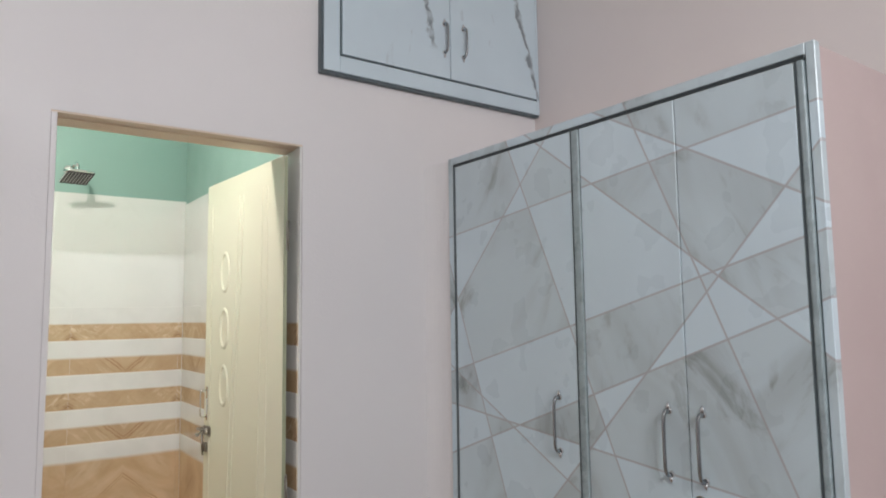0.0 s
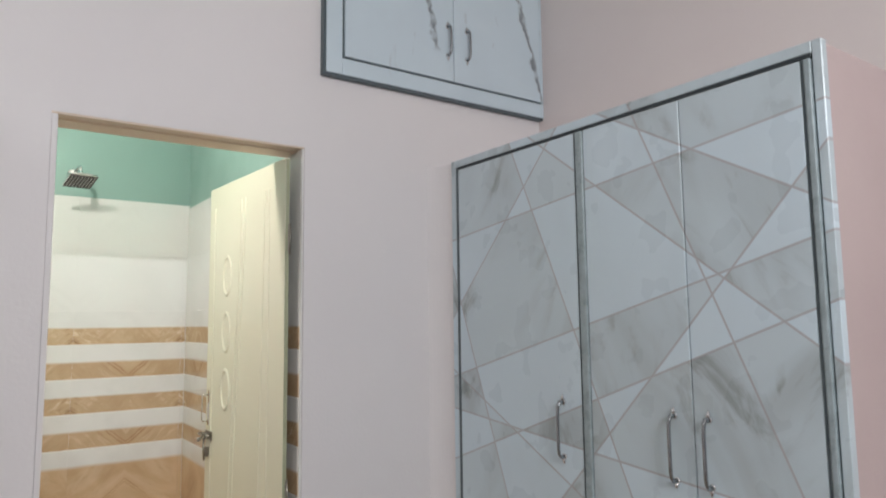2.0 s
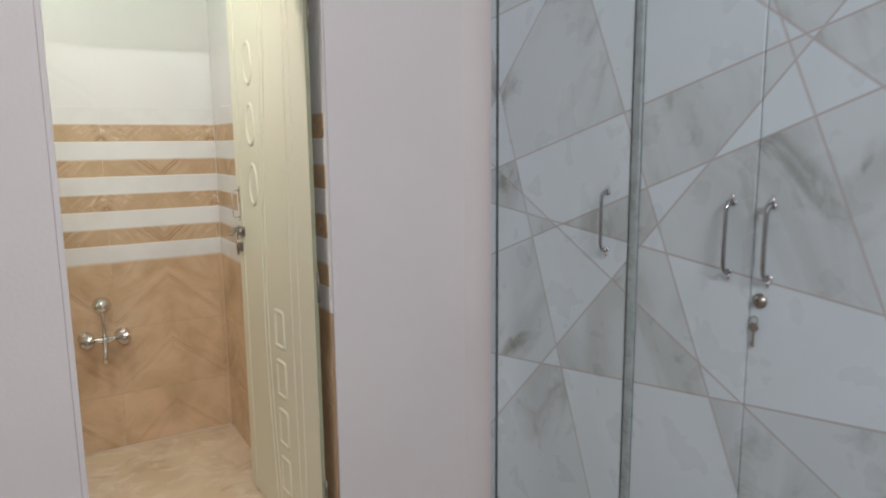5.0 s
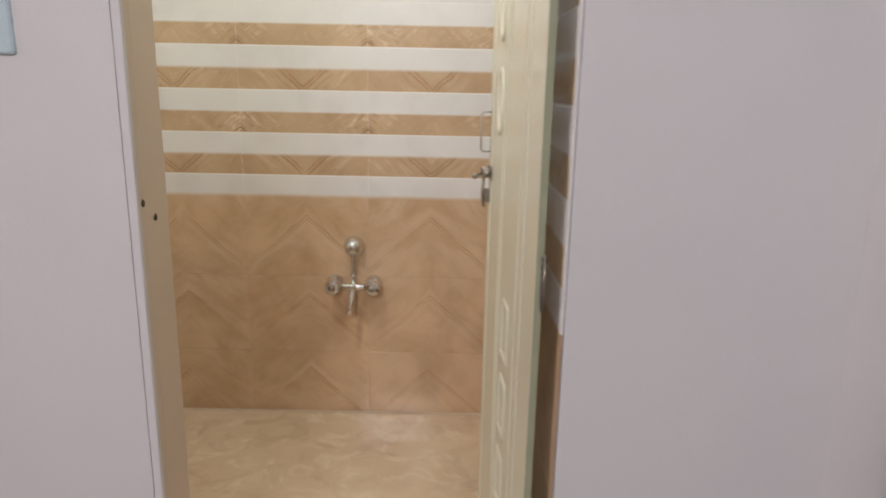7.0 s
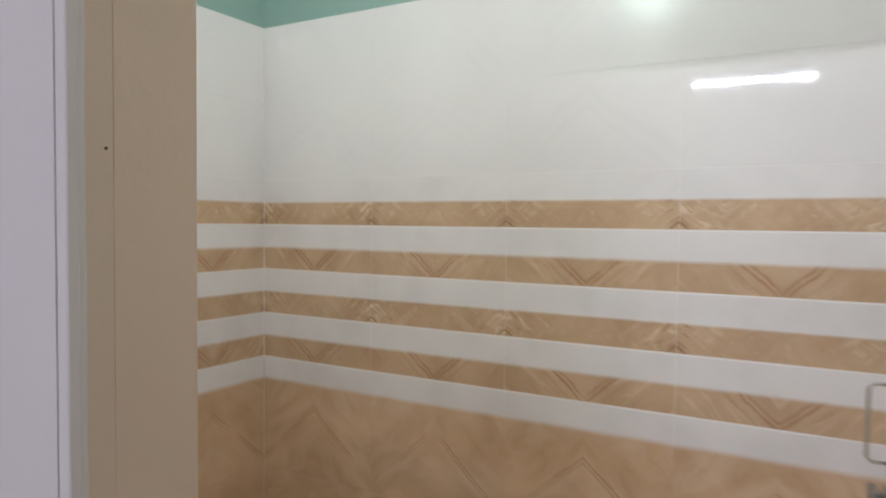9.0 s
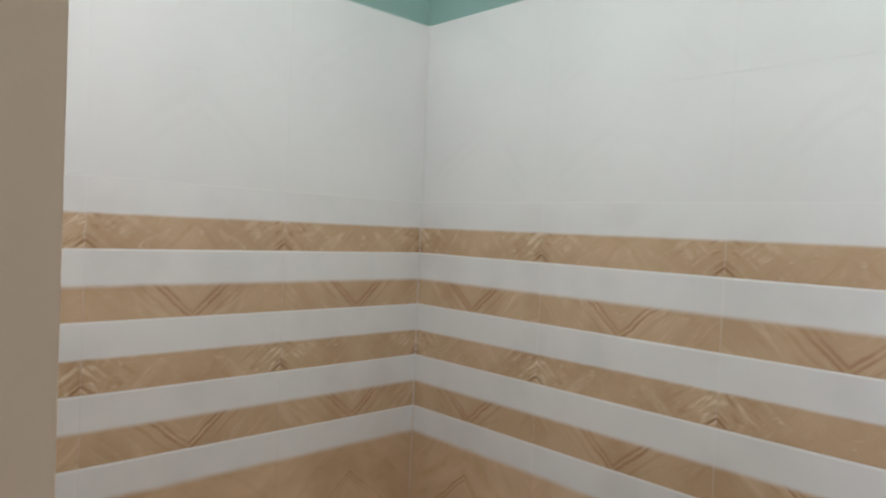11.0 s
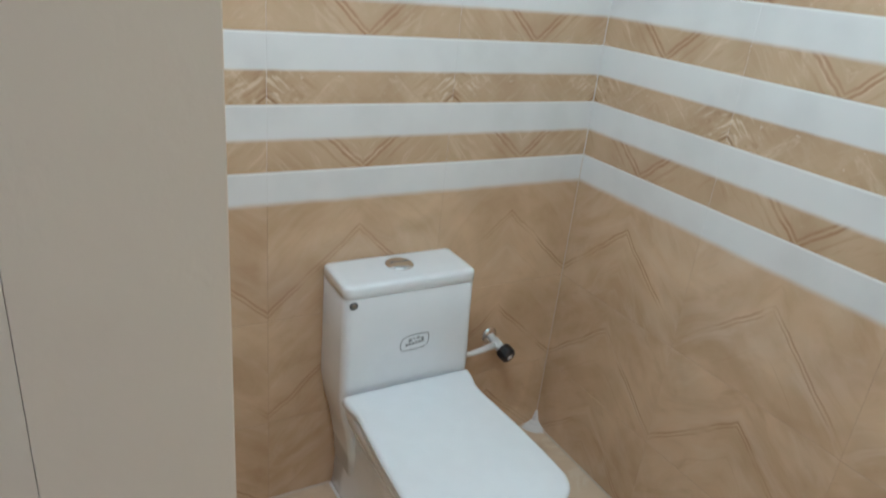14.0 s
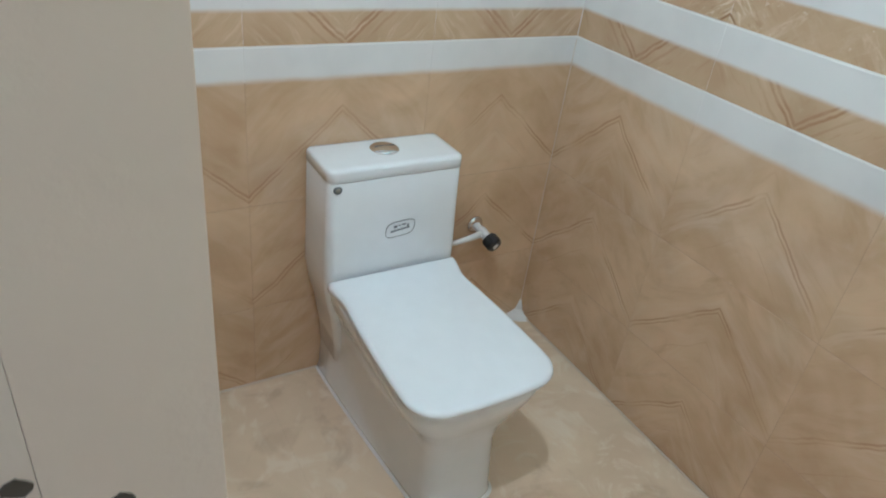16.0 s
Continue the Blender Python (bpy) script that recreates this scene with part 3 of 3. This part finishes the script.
part("hasp", box((W_LEAF - 0.046, -0.012, 1.010), (W_LEAF - 0.014, -0.0003, 1.044), 0.003, 2), M_STEEL, bolt)
part("hasp_rod", tube([(W_LEAF - 0.03, -0.016, 1.09), (W_LEAF - 0.03, -0.018, 1.033), (W_LEAF - 0.03, -0.014, 0.996)], 0.004, 8), M_STEEL, bolt, "", True)
for z in (0.30, 0.98, 1.78):
    g = part("hinge", tube([(-0.003, 0.0155, z - 0.05), (-0.003, 0.0155, z + 0.05)], 0.003, 10), M_STEEL, leaf, "steel butt hinge", True)
    part("hinge_leaf", box((-0.0024, 0.009, z - 0.048), (0.0008, 0.0148, z + 0.048)), M_STEEL, g)

# ---- toilet ----
YC = -0.5985
toilet = thing("toilet", "white one-piece ceramic toilet with its lid closed", "toilet", at=(-0.018, 0, 0.015))


def foot_ring(z, back, front, hb, hf, rb, rf):
    """Plan of the pedestal at height z: half widths hb at the back, hf at the front."""
    pts = []
    for s in (1, -1):
        side = []
        for k in range(8):
            f = k / 7
            side.append((back + (front - rf - back) * f, s * (hb + (hf - hb) * (f ** 1.5 if hf < hb else f ** 0.45))))
        for k in range(1, 10):
            a = radians(90 - 90 * k / 9)
            side.append((front - rf + rf * math.cos(a) ** 0.8, s * hf * max(math.sin(a), 0.0) ** 0.55 if k < 9 else 0.0))
        pts.append(side)
    loop = pts[0] + pts[1][::-1][1:]
    return [(x, YC + y, z) for x, y in loop]


sections = [(0.000, 0.03, 0.622, 0.134, 0.098, 0.05), (0.012, 0.03, 0.622, 0.134, 0.098, 0.05), (0.03, 0.03, 0.618, 0.130, 0.095, 0.05),
            (0.12, 0.03, 0.615, 0.125, 0.092, 0.06), (0.20, 0.03, 0.608, 0.122, 0.092, 0.06), (0.25, 0.03, 0.616, 0.125, 0.104, 0.065),
            (0.295, 0.03, 0.632, 0.130, 0.134, 0.08), (0.335, 0.03, 0.648, 0.138, 0.158, 0.10), (0.37, 0.03, 0.659, 0.143, 0.171, 0.11),
            (0.395, 0.03, 0.663, 0.145, 0.174, 0.11), (0.402, 0.03, 0.660, 0.143, 0.172, 0.108)]
part("body", loft([foot_ring(BF - 0.015 + z * (0.417 - BF) / 0.402, b, f, hb, hf, 0, rf) for z, b, f, hb, hf, rf in sections]), M_CERAMIC, toilet, "", True)
rings = []
for z, x1, hw, r in ((0.14, 0.150, 0.128, 0.02), (0.22, 0.155, 0.135, 0.02), (0.30, 0.163, 0.150, 0.02), (0.36, 0.171, 0.166, 0.022), (0.42, 0.178, 0.1755, 0.022), (0.47, 0.178, 0.176, 0.022), (0.58, 0.176, 0.1755, 0.022), (0.6935, 0.176, 0.1755, 0.022), (0.6945, 0.1752, 0.1747, 0.021)):
    rings.append(rounded(0.026, x1, YC - hw, YC + hw + 0.010 * max(0.0, min(1.0, (0.70 - z) / 0.25)), (r, 0.008, 0.008, r), z))
part("tank", loft(rings), M_CERAMIC, toilet, "", True)
rings = []
for z, g, r in ((0.6957, 0.0008, 0.021), (0.6963, 0.0, 0.022), (0.7175, 0.0, 0.022), (0.7225, 0.0015, 0.021), (0.7255, 0.006, 0.018), (0.7262, 0.02, 0.012)):
    rings.append(rounded(0.025 + g * 0.6, 0.1772 - g, YC - 0.1768 + g, YC + 0.1768 - g, (r, 0.012, 0.012, r), z))
lid = part("tank_lid", loft(rings), M_CERAMIC, toilet, "", True)
part("seam", loft([rounded(0.027, 0.1738, YC - 0.1735, YC + 0.1735, (0.02, 0.008, 0.008, 0.02), z) for z in (0.6928, 0.6972)]), M_RUB, toilet, "dark seam under the tank lid")
b = part("flush_button", lathe((0.088, YC, 0.7252), (0, 0, 1), [(0, 0.0001), (0, 0.036), (0.003, 0.036), (0.006, 0.031), (0.009, 0.022), (0.010, 0.0001)], 32), M_CHROME, lid, "domed chrome flush button", True)
part("button_split", box((0.0875, YC - 0.026, 0.7322), (0.0885, YC + 0.026, 0.7359)), M_RUB, b)
seal = part("badge", lathe((0.173, YC - 0.154, 0.679), (1, 0, 0), [(0, 0.0001), (0, 0.0105), (0.004, 0.010), (0.004, 0.0001)], 20), M_INK, toilet, "small round dark badge", True)
part("badge_ring", lathe((0.1765, YC - 0.154, 0.679), (1, 0, 0), [(0, 0.0001), (0, 0.006), (0.0012, 0.0055), (0.0012, 0.0001)], 16), M_STEEL, seal, "", True)
# printed maker's plate as plain outline and bars
plate = [(0.1772, YC + 0.014 + 0.039 * math.copysign(abs(math.cos(a)) ** 0.55, math.cos(a)), 0.551 + 0.021 * math.copysign(abs(math.sin(a)) ** 0.6, math.sin(a)) + 0.005 * math.cos(a)) for a in np.linspace(0, 2 * math.pi, 33)]
pr = part("print", tube(plate, 0.0009, 6), M_INK, toilet, "thin grey printed oval outline with bars")
for dy, dz, w, hgt in [(-0.022 + 0.0088 * k, -0.006 + 0.0012 * k, 0.0068, 0.0055) for k in range(6)] + [(-0.013, 0.006, 0.009, 0.007), (-0.002, 0.009, 0.006, 0.003), (0.009, 0.010, 0.010, 0.004), (0.021, 0.007, 0.006, 0.006)]:
    part("print_bar", box((0.1762, YC + 0.014 + dy - w / 2, 0.551 + dz - hgt / 2), (0.1772, YC + 0.014 + dy + w / 2, 0.551 + dz + hgt / 2)), M_INK, pr)


def lid_ring(z, g, hump):
    """Outline of the seat lid: waisted near the hinge, round at the front."""
    loop = []
    for s in (1, -1):
        side = [(0.188 + g * 0.5, s * (0.178 - g)), (0.205, s * (0.178 - g)), (0.225, s * (0.174 - g)), (0.25, s * (0.168 - g)), (0.28, s * (0.168 - g)), (0.33, s * (0.173 - g)), (0.42, s * (0.179 - g)), (0.52, s * (0.182 - g)), (0.581, s * (0.182 - g))]
        for k in range(1, 9):
            a = radians(90 - 80 * k / 8)
            side.append((0.593 + (0.078 - g) * math.cos(a), s * (0.182 - g - 0.078 + 0.078 * math.sin(a))))
        side.append((0.675 - g, s * 0.05))
        loop.append(side)
    pts = loop[0] + loop[1][::-1]
    out = []
    for x, y in pts:
        lift = hump * max(0.0, (0.30 - x) / 0.112) ** 2
        out.append((x, YC + y, z + lift + 0.006 * (0.69 - x)))
    return out


part("seat", loft([lid_ring(0.404, 0.010, 0.0), lid_ring(0.406, 0.006, 0.0), lid_ring(0.414, 0.006, 0.0), lid_ring(0.416, 0.010, 0.0)]), M_SEAT, toilet, "", True)


def lid_mesh():
    own = loft([lid_ring(0.4165, 0.006, 0.0), lid_ring(0.4172, 0.001, 0.0), lid_ring(0.421, 0.0, 0.003), lid_ring(0.426, 0.002, 0.008), lid_ring(0.4290, 0.007, 0.011), lid_ring(0.4300, 0.014, 0.011)])
    return own


part("seat_lid", lid_mesh(), M_SEAT, toilet, "flat white closed lid with rounded front corners", True)
for s in (-1, 1):
    part("seat_hinge", tube([(0.196, YC + s * 0.10, 0.416), (0.196, YC + s * 0.14, 0.416)], 0.010, 12), M_SEAT, toilet, "", True)
bm = loft([[(x, y, BF + z) for x, y, _ in foot_ring(0, 0.012 - g, 0.604 + g, 0.134 + g, 0.098 + g, 0, 0.05)] for z, g in ((0.0, 0.007), (0.002, 0.005), (0.005, -0.002))])
tagged(part("sealant", bm, M_GROUT), "smeared white cement round the toilet base", "sealant")

# angle valve beside the toilet
valve = thing("angle_valve", "white angle valve with a black knob on the tiled wall", "valve", at=(0, 0.022, 0.015))
part("flange", lathe((0.006, -0.27, 0.418), (1, 0, 0), [(0, 0.0001), (0, 0.026), (0.004, 0.025), (0.010, 0.014), (0.010, 0.0001)], 24), M_CHROME, valve, "chrome wall flange", True)
part("body", lathe((0.012, -0.27, 0.418), (0.93, 0.2, -0.32), [(0, 0.012), (0.02, 0.012), (0.022, 0.015), (0.05, 0.0145), (0.056, 0.010), (0.062, 0.010)], 18), M_PVC, valve, "", True)
part("outlet", tube([(0.045, -0.275, 0.406), (0.05, -0.31, 0.402), (0.055, -0.36, 0.40), (0.06, -0.45, 0.405)], [0.011, 0.009, 0.0075, 0.0075], 14), M_PVC, valve, "", True)
k = part("knob", lathe((0.062, -0.256, 0.399), (0.93, 0.2, -0.32), [(0, 0.010), (0.001, 0.022), (0.006, 0.0245), (0.030, 0.024), (0.036, 0.020), (0.036, 0.0001)], 14), M_BLACK, valve, "black ribbed plastic knob")
part("cap", lathe((0.0957, -0.2488, 0.3874), (0.93, 0.2, -0.32), [(-0.002, 0.0001), (-0.002, 0.010), (0.0012, 0.009), (0.0012, 0.0001)], 16), M_PVC, k, "white cap", True)

# ---- shower mixer ----
MX, MZ = 1.3105, 0.575
mixer = thing("shower_mixer", "chrome two-handle wall mixer with a spout", "tap")
for s in (-1, 1):
    x = MX + s * 0.0735
    part("flange", lathe((x, -0.007, MZ), (0, -1, 0), [(0, 0.0001), (0, 0.034), (0.006, 0.033), (0.016, 0.022), (0.03, 0.017), (0.04, 0.017), (0.04, 0.0001)], 28), M_CHROME, mixer, "", True)
    kn = part("knob", lathe((x, -0.046, MZ), (0, -1, 0), [(0, 0.014), (0.004, 0.028), (0.012, 0.032), (0.028, 0.031), (0.038, 0.025), (0.042, 0.014), (0.042, 0.0001)], 10), M_CHROME, mixer, "faceted chrome knob")
    part("knob_cap", lathe((x, -0.0875, MZ), (0, -1, 0), [(0, 0.010), (0.003, 0.008), (0.003, 0.0001)], 16), M_STEEL, kn, "", True)
part("crossbar", tube([(MX - 0.07, -0.045, MZ), (MX - 0.03, -0.045, MZ - 0.004), (MX, -0.045, MZ - 0.006), (MX + 0.03, -0.045, MZ - 0.004), (MX + 0.07, -0.045, MZ)], [0.010, 0.012, 0.018, 0.012, 0.010], 14), M_CHROME, mixer, "", True)
part("spout", tube([(MX, -0.045, MZ), (MX - 0.001, -0.062, MZ - 0.02), (MX - 0.004, -0.075, MZ - 0.05), (MX - 0.008, -0.085, MZ - 0.075), (MX - 0.010, -0.088, MZ - 0.098)], [0.014, 0.012, 0.011, 0.0105, 0.012], 14), M_CHROME, mixer, "", True)
part("diverter", lathe((MX, -0.058, MZ), (0, -1, 0.2), [(0, 0.009), (0.012, 0.009), (0.014, 0.013), (0.024, 0.012), (0.026, 0.0001)], 14), M_CHROME, mixer, "", True)
part("riser", tube([(MX, -0.043, MZ + 0.01), (MX - 0.001, -0.043, MZ + 0.05), (MX - 0.001, -0.042, MZ + 0.11), (MX, -0.036, MZ + 0.135), (MX, -0.01, MZ + 0.142)], 0.0075, 14), M_CHROME, mixer, "", True)
part("flange", lathe((MX, -0.007, MZ + 0.142), (0, -1, 0), [(0, 0.0001), (0, 0.040), (0.010, 0.040), (0.026, 0.035), (0.042, 0.025), (0.052, 0.012), (0.053, 0.0001)], 28), M_CHROME, mixer, "", True)

# ---- shower head ----
sh = thing("overhead_shower", "square chrome shower head on a wall arm", "shower head")
SX, SY, SZ = 1.338, -0.235, 2.119
part("wall_flange", lathe((SX, -0.001, 2.185), (0, -1, 0), [(0, 0.0001), (0, 0.03), (0.005, 0.029), (0.012, 0.014), (0.012, 0.0001)], 24), M_CHROME, sh, "", True)
part("arm", tube([(SX, -0.005, 2.185), (SX, -0.10, 2.19), (SX, -0.17, 2.188), (SX, -0.212, 2.178), (SX, -0.231, 2.164), (SX, SY, SZ + 0.016)], 0.0085, 14), M_CHROME, sh, "", True)
part("swivel", lathe((SX, SY + 0.004, SZ + 0.040), (0, -0.15, -1), [(0.008, 0.008), (0.012, 0.011), (0.022, 0.012), (0.029, 0.015), (0.036, 0.017), (0.036, 0.0001)], 20), M_CHROME, sh, "", True)
tilt = Matrix.Translation((SX, SY, SZ)) @ Euler((radians(-19), radians(-1), radians(12))).to_matrix().to_4x4()
bm = loft([rounded(-0.056 + g, 0.056 - g, -0.056 + g, 0.056 - g, (0.014,) * 4, z, 4) for z, g in ((-0.008, 0.002), (-0.006, 0.0), (0.001, 0.0), (0.006, 0.006), (0.009, 0.02))])
bmesh.ops.transform(bm, matrix=tilt, verts=bm.verts)
plt = part("plate", bm, M_CHROME, sh, "square chrome plate with slotted face")
bm = box((-0.0535, -0.0535, -0.0088), (0.0535, 0.0535, -0.0078), 0.0003, 1)
bmesh.ops.transform(bm, matrix=tilt, verts=bm.verts)
part("face", bm, M_BLACK, plt, "dark face between the nozzle rows")
for i in range(8):
    bm = box((-0.0455 + i * 0.0124, -0.043, -0.0105), (-0.0410 + i * 0.0124, 0.043, -0.0082), 0.001, 1)
    bmesh.ops.transform(bm, matrix=tilt, verts=bm.verts)
    part("nozzle_row", bm, M_NOZ, plt, "grey nozzle row")

# ---- lamps ----
tl = thing("tube_light", "lit white tube light on the bedroom wall", "lamp")
part("batten", box((0.40, KY, 2.75), (1.56, KY + 0.045, 2.785), 0.004, 2), M_PVC, tl)
part("tube", tube([(0.46, KY + 0.062, 2.765), (1.50, KY + 0.062, 2.765)], 0.014, 16), M_TUBE, tl, "glowing tube", True)
bl = thing("wall_bulb", "lit bulb in a white holder above the bathroom door", "lamp")
part("holder", lathe((LAMP[0], BY + 0.004, LAMP[2]), (0, 1, 0), [(0, 0.0001), (0, 0.04), (0.012, 0.038), (0.02, 0.02), (0.045, 0.019), (0.045, 0.0001)], 24), M_PVC, bl, "", True)
glass = part("bulb", lathe((LAMP[0], BY + 0.05, LAMP[2]), (0, 1, 0), [(0, 0.0001), (0, 0.013), (0.012, 0.018), (0.03, 0.027), (0.05, 0.029), (0.068, 0.022), (0.078, 0.008), (0.079, 0.0001)], 24), M_BULB, bl, "glowing bulb", True)
glass.visible_shadow = False

# ---- small things on the bedroom walls ----
sw = thing("switch_plate", "pale blue modular switch plate on the wall", "switch")
part("plate", loft([rounded(0.765 + g, 0.985 - g, 1.338 + g, 1.465 - g, (0.006,) * 4, z, 4) for z, g in ((0, 0), (0.006, 0), (0.009, 0.003))]), M_SWITCH, sw)
sw.children[0].matrix_world = Matrix(((1, 0, 0, 0), (0, 0, -1, DY), (0, 1, 0, 0), (0, 0, 0, 1)))
for i in range(5):
    part("rocker", box((0.782 + i * 0.037, DY - 0.0135, 1.362), (0.816 + i * 0.037, DY - 0.009, 1.442), 0.0015, 1), M_PVC, sw)
cover = thing("junction_cover", "round white junction box cover on the wall", "cover plate")
part("ring", lathe((1.04, DY, 2.54), (0, -1, 0), [(0, 0.0001), (0, 0.052), (0.006, 0.052), (0.010, 0.047), (0.010, 0.040), (0.004, 0.039), (0.004, 0.0001)], 32), M_PVC, cover, "", True)
part("disc", lathe((1.04, DY - 0.0045, 2.54), (0, -1, 0), [(0, 0.0001), (0, 0.0385), (0.002, 0.038), (0.002, 0.0001)], 32), M_RUB, cover, "grey sunk middle", True)
wl = thing("wall_lamp", "small unlit yellow lamp shade high on the wall", "lamp")
part("shade", lathe((RX - 0.12, -1.66, 2.98), (0, 0.35, -1), [(0, 0.0001), (0, 0.045), (0.01, 0.055), (0.07, 0.062), (0.10, 0.05), (0.10, 0.0001)], 24), M_GOLD, wl, "yellow shade", True)
part("bracket", tube([(RX - 0.001, -1.66, 3.00), (RX - 0.06, -1.66, 3.005), (RX - 0.12, -1.66, 2.98)], 0.009, 10), M_PVC, wl, "", True)
for x, y, z, w in ((DX0 + 0.0079, -1.340, 1.104, 0.0125), (DX0 + 0.0082, -1.297, 1.072, 0.0125), (DX0 + 0.0079, -1.338, 1.499, 0.0028)):
    hole = lathe((x, y, z), (1, 0, 0), [(0, 0.0001), (0, w * 0.5), (0.0006, w * 0.42), (0.0006, 0.0001)], 9)
    for v in hole.verts:
        v.co.y = y + (v.co.y - y) * 1.25
        v.co.z = z + (v.co.z - z) * (1.0 + 0.25 * math.sin(v.co.y * 900))
    tagged(part("latch_hole", hole, M_HOLE), "rough dark latch hole in the plastered doorway", "hole")
tagged(part("wall_plug", lathe((1.174, DY, 2.46), (0, -1, 0), [(0, 0.0001), (0, 0.004), (0.0008, 0.003), (0.0008, 0.0001)], 8), M_HOLE), "tiny dark nail hole in the wall", "hole")

# ---- tiles ----
COURSES = [(0.0, 0.3, M_LOW), (0.3, 0.6, M_LOW), (0.6, 0.975, M_BROWN), (0.975, 1.125, M_VEE), (1.125, 1.275, M_PEAK),
           (1.275, 1.425, M_VEE), (1.425, 1.575, M_PEAK), (1.575, 1.83, M_WHITE), (1.83, TILED, M_WHITE)]
GAP, PROUD = 0.0003, 0.0055
cache = {}


def tile_mesh(w, h, u0, mat):
    key = (round(w, 4), round(h, 4), round(u0, 3), mat.name)
    if key in cache:
        return cache[key]
    b = 0.0003
    lip = b if mat is M_WHITE else 0.0017
    side = 0.0001 if mat is M_WHITE else GAP
    # joint under the stripes widened so its painted glint shows as a line
    foot = 0.0030 if mat in (M_VEE, M_PEAK) else GAP
    own = bmesh.new()
    uvl = own.loops.layers.uv.new("UVMap")
    lo = [own.verts.new((x, 0, z)) for x, z in ((side, foot), (w - side, foot), (w - side, h - GAP), (side, h - GAP))]
    mid = [own.verts.new((v.co.x, -PROUD + (lip if k > 1 else b), v.co.z)) for k, v in enumerate(lo)]
    top = [own.verts.new((x, -PROUD, z)) for x, z in ((side + b, foot + b), (w - side - b, foot + b), (w - side - b, h - GAP - lip), (side + b, h - GAP - lip))]
    own.faces.new(top)
    for a, c in ((lo, mid), (mid, top)):
        for k in range(4):
            own.faces.new((a[k], a[(k + 1) % 4], c[(k + 1) % 4], c[k]))
    for f in own.faces:
        for lp in f.loops:
            lp[uvl].uv = (u0 + lp.vert.co.x / TILE, lp.vert.co.z)
    me = bpy.data.meshes.new("tile")
    own.to_mesh(me)
    own.free()
    me.materials.append(mat)
    cache[key] = me
    return me


def lay(wall, corner, along, normal, cuts, courses=COURSES):
    """Tiles on a wall: cuts are (start, end, phase at start) along the wall, seen from the room from left to right."""
    a, nrm = Vector(along), Vector(normal)
    for z0, z1, mat in courses:
        for s0, s1, u0 in cuts:
            ob = new("tile", tile_mesh(s1 - s0, z1 - z0, u0, mat))
            p = Vector(corner) + a * s0
            ob.matrix_world = Matrix(((a.x, -nrm.x, 0, p.x), (a.y, -nrm.y, 0, p.y), (0, 0, 1, z0), (0, 0, 0, 1)))
            ob.parent = wall


def cuts_from(length, first=0.0):
    """Whole tiles from the start, a cut one at the end."""
    out, s = [], 0.0
    while s < length - 0.01:
        e = min(s + TILE - (first if s == 0 else 0), length)
        out.append((s, e, first / TILE if s == 0 else 0.0))
        s = e
    return out


def cuts_to(length):
    """Whole tiles up to the end, a cut one at the start."""
    return [(length - e, length - s, 1.0 - (e - s) / TILE) for s, e, _ in cuts_from(length)][::-1]


lay(wall_shower, (0, 0, 0), (1, 0, 0), (0, -1, 0), cuts_from(BX))
lay(wall_toilet, (0, BY, 0), (0, 1, 0), (1, 0, 0), cuts_to(-BY))
lay(wall_side, (BX, 0, 0), (0, -1, 0), (-1, 0, 0), cuts_from(-DY - 0.004), COURSES[:-1] + [(1.83, DZ - 0.004, M_WHITE)])
lay(wall_inner, (DX0, BY, 0), (-1, 0, 0), (0, 1, 0), cuts_from(DX0))
for wall, lo, hi in ((wall_shower, (0, -0.0048, 0), (BX, -0.0002, 0)), (wall_toilet, (0.0002, BY, 0), (0.0048, -0.0048, 0)),
                     (wall_side, (BX - 0.0048, DY + 0.003, 0), (BX - 0.0002, -0.0048, 0)), (wall_inner, (0.0048, BY + 0.0002, 0), (DX0, BY + 0.0048, 0))):
    top = DZ - 0.004 if wall is wall_side else TILED - 0.001
    part("grout_bed", box(lo, (hi[0], hi[1], 0.9)), M_TAN, wall)
    part("grout_bed", box((lo[0], lo[1], 0.9), (hi[0], hi[1], top)), M_GLINT_JOINT, wall)
F = 0.9
for i in range(5):
    for j in range(4):
        x0, x1, y1 = i * F, min((i + 1) * F, BX), -j * F
        y0 = max(-(j + 1) * F, DY + 0.002)
        if x1 - x0 < 0.02 or y1 - y0 < 0.02:
            continue
        if y1 <= BY + 0.02:
            x0, x1 = max(x0, DX0 + 0.004), x1
            if x1 - x0 < 0.05:
                continue
        ob = part("tile", box((x0 + 0.0001, y0 + 0.0001, BF - 0.0055), (x1 - 0.0001, y1 - 0.0001, BF), 0.0001, 1), M_FLOOR, bath_floor)
bm = box((0.006, -0.0125, BF), (BX - 0.01, -0.0062, BF + 0.005), 0.002, 1)
box((0.0062, BY + 0.01, BF), (0.0125, -0.0125, BF + 0.005), 0.002, 1, bm)
structure("baseboard", bm, M_CEMENT, "pale cement fillet where floor meets tiles", "grout line")
bm = lathe((0.008, -0.008, BF), (0, 0, 1), [(0, 0.058), (0.004, 0.05), (0.009, 0.03), (0.018, 0.014), (0.05, 0.003)], 14)
structure("trim_3", bm, M_GROUT, "smear of cement in the floor corner", "grout smear")
for name, x0, x1 in (("trim_5", 0.0056, 0.0078), ("trim_6", BX - 0.0078, BX - 0.0056)):
    ob = structure(name, box((x0, -0.0078, 0.97), (x1, -0.0056, TILED), 0.0008, 1), M_GROUT, "pale grout line in the tiled corner", "grout line")
    part("lower_joint", box((x0, -0.0078, BF + 0.003), (x1, -0.0056, 0.9695), 0.0008, 1), M_CEMENT, ob, "beige grout")
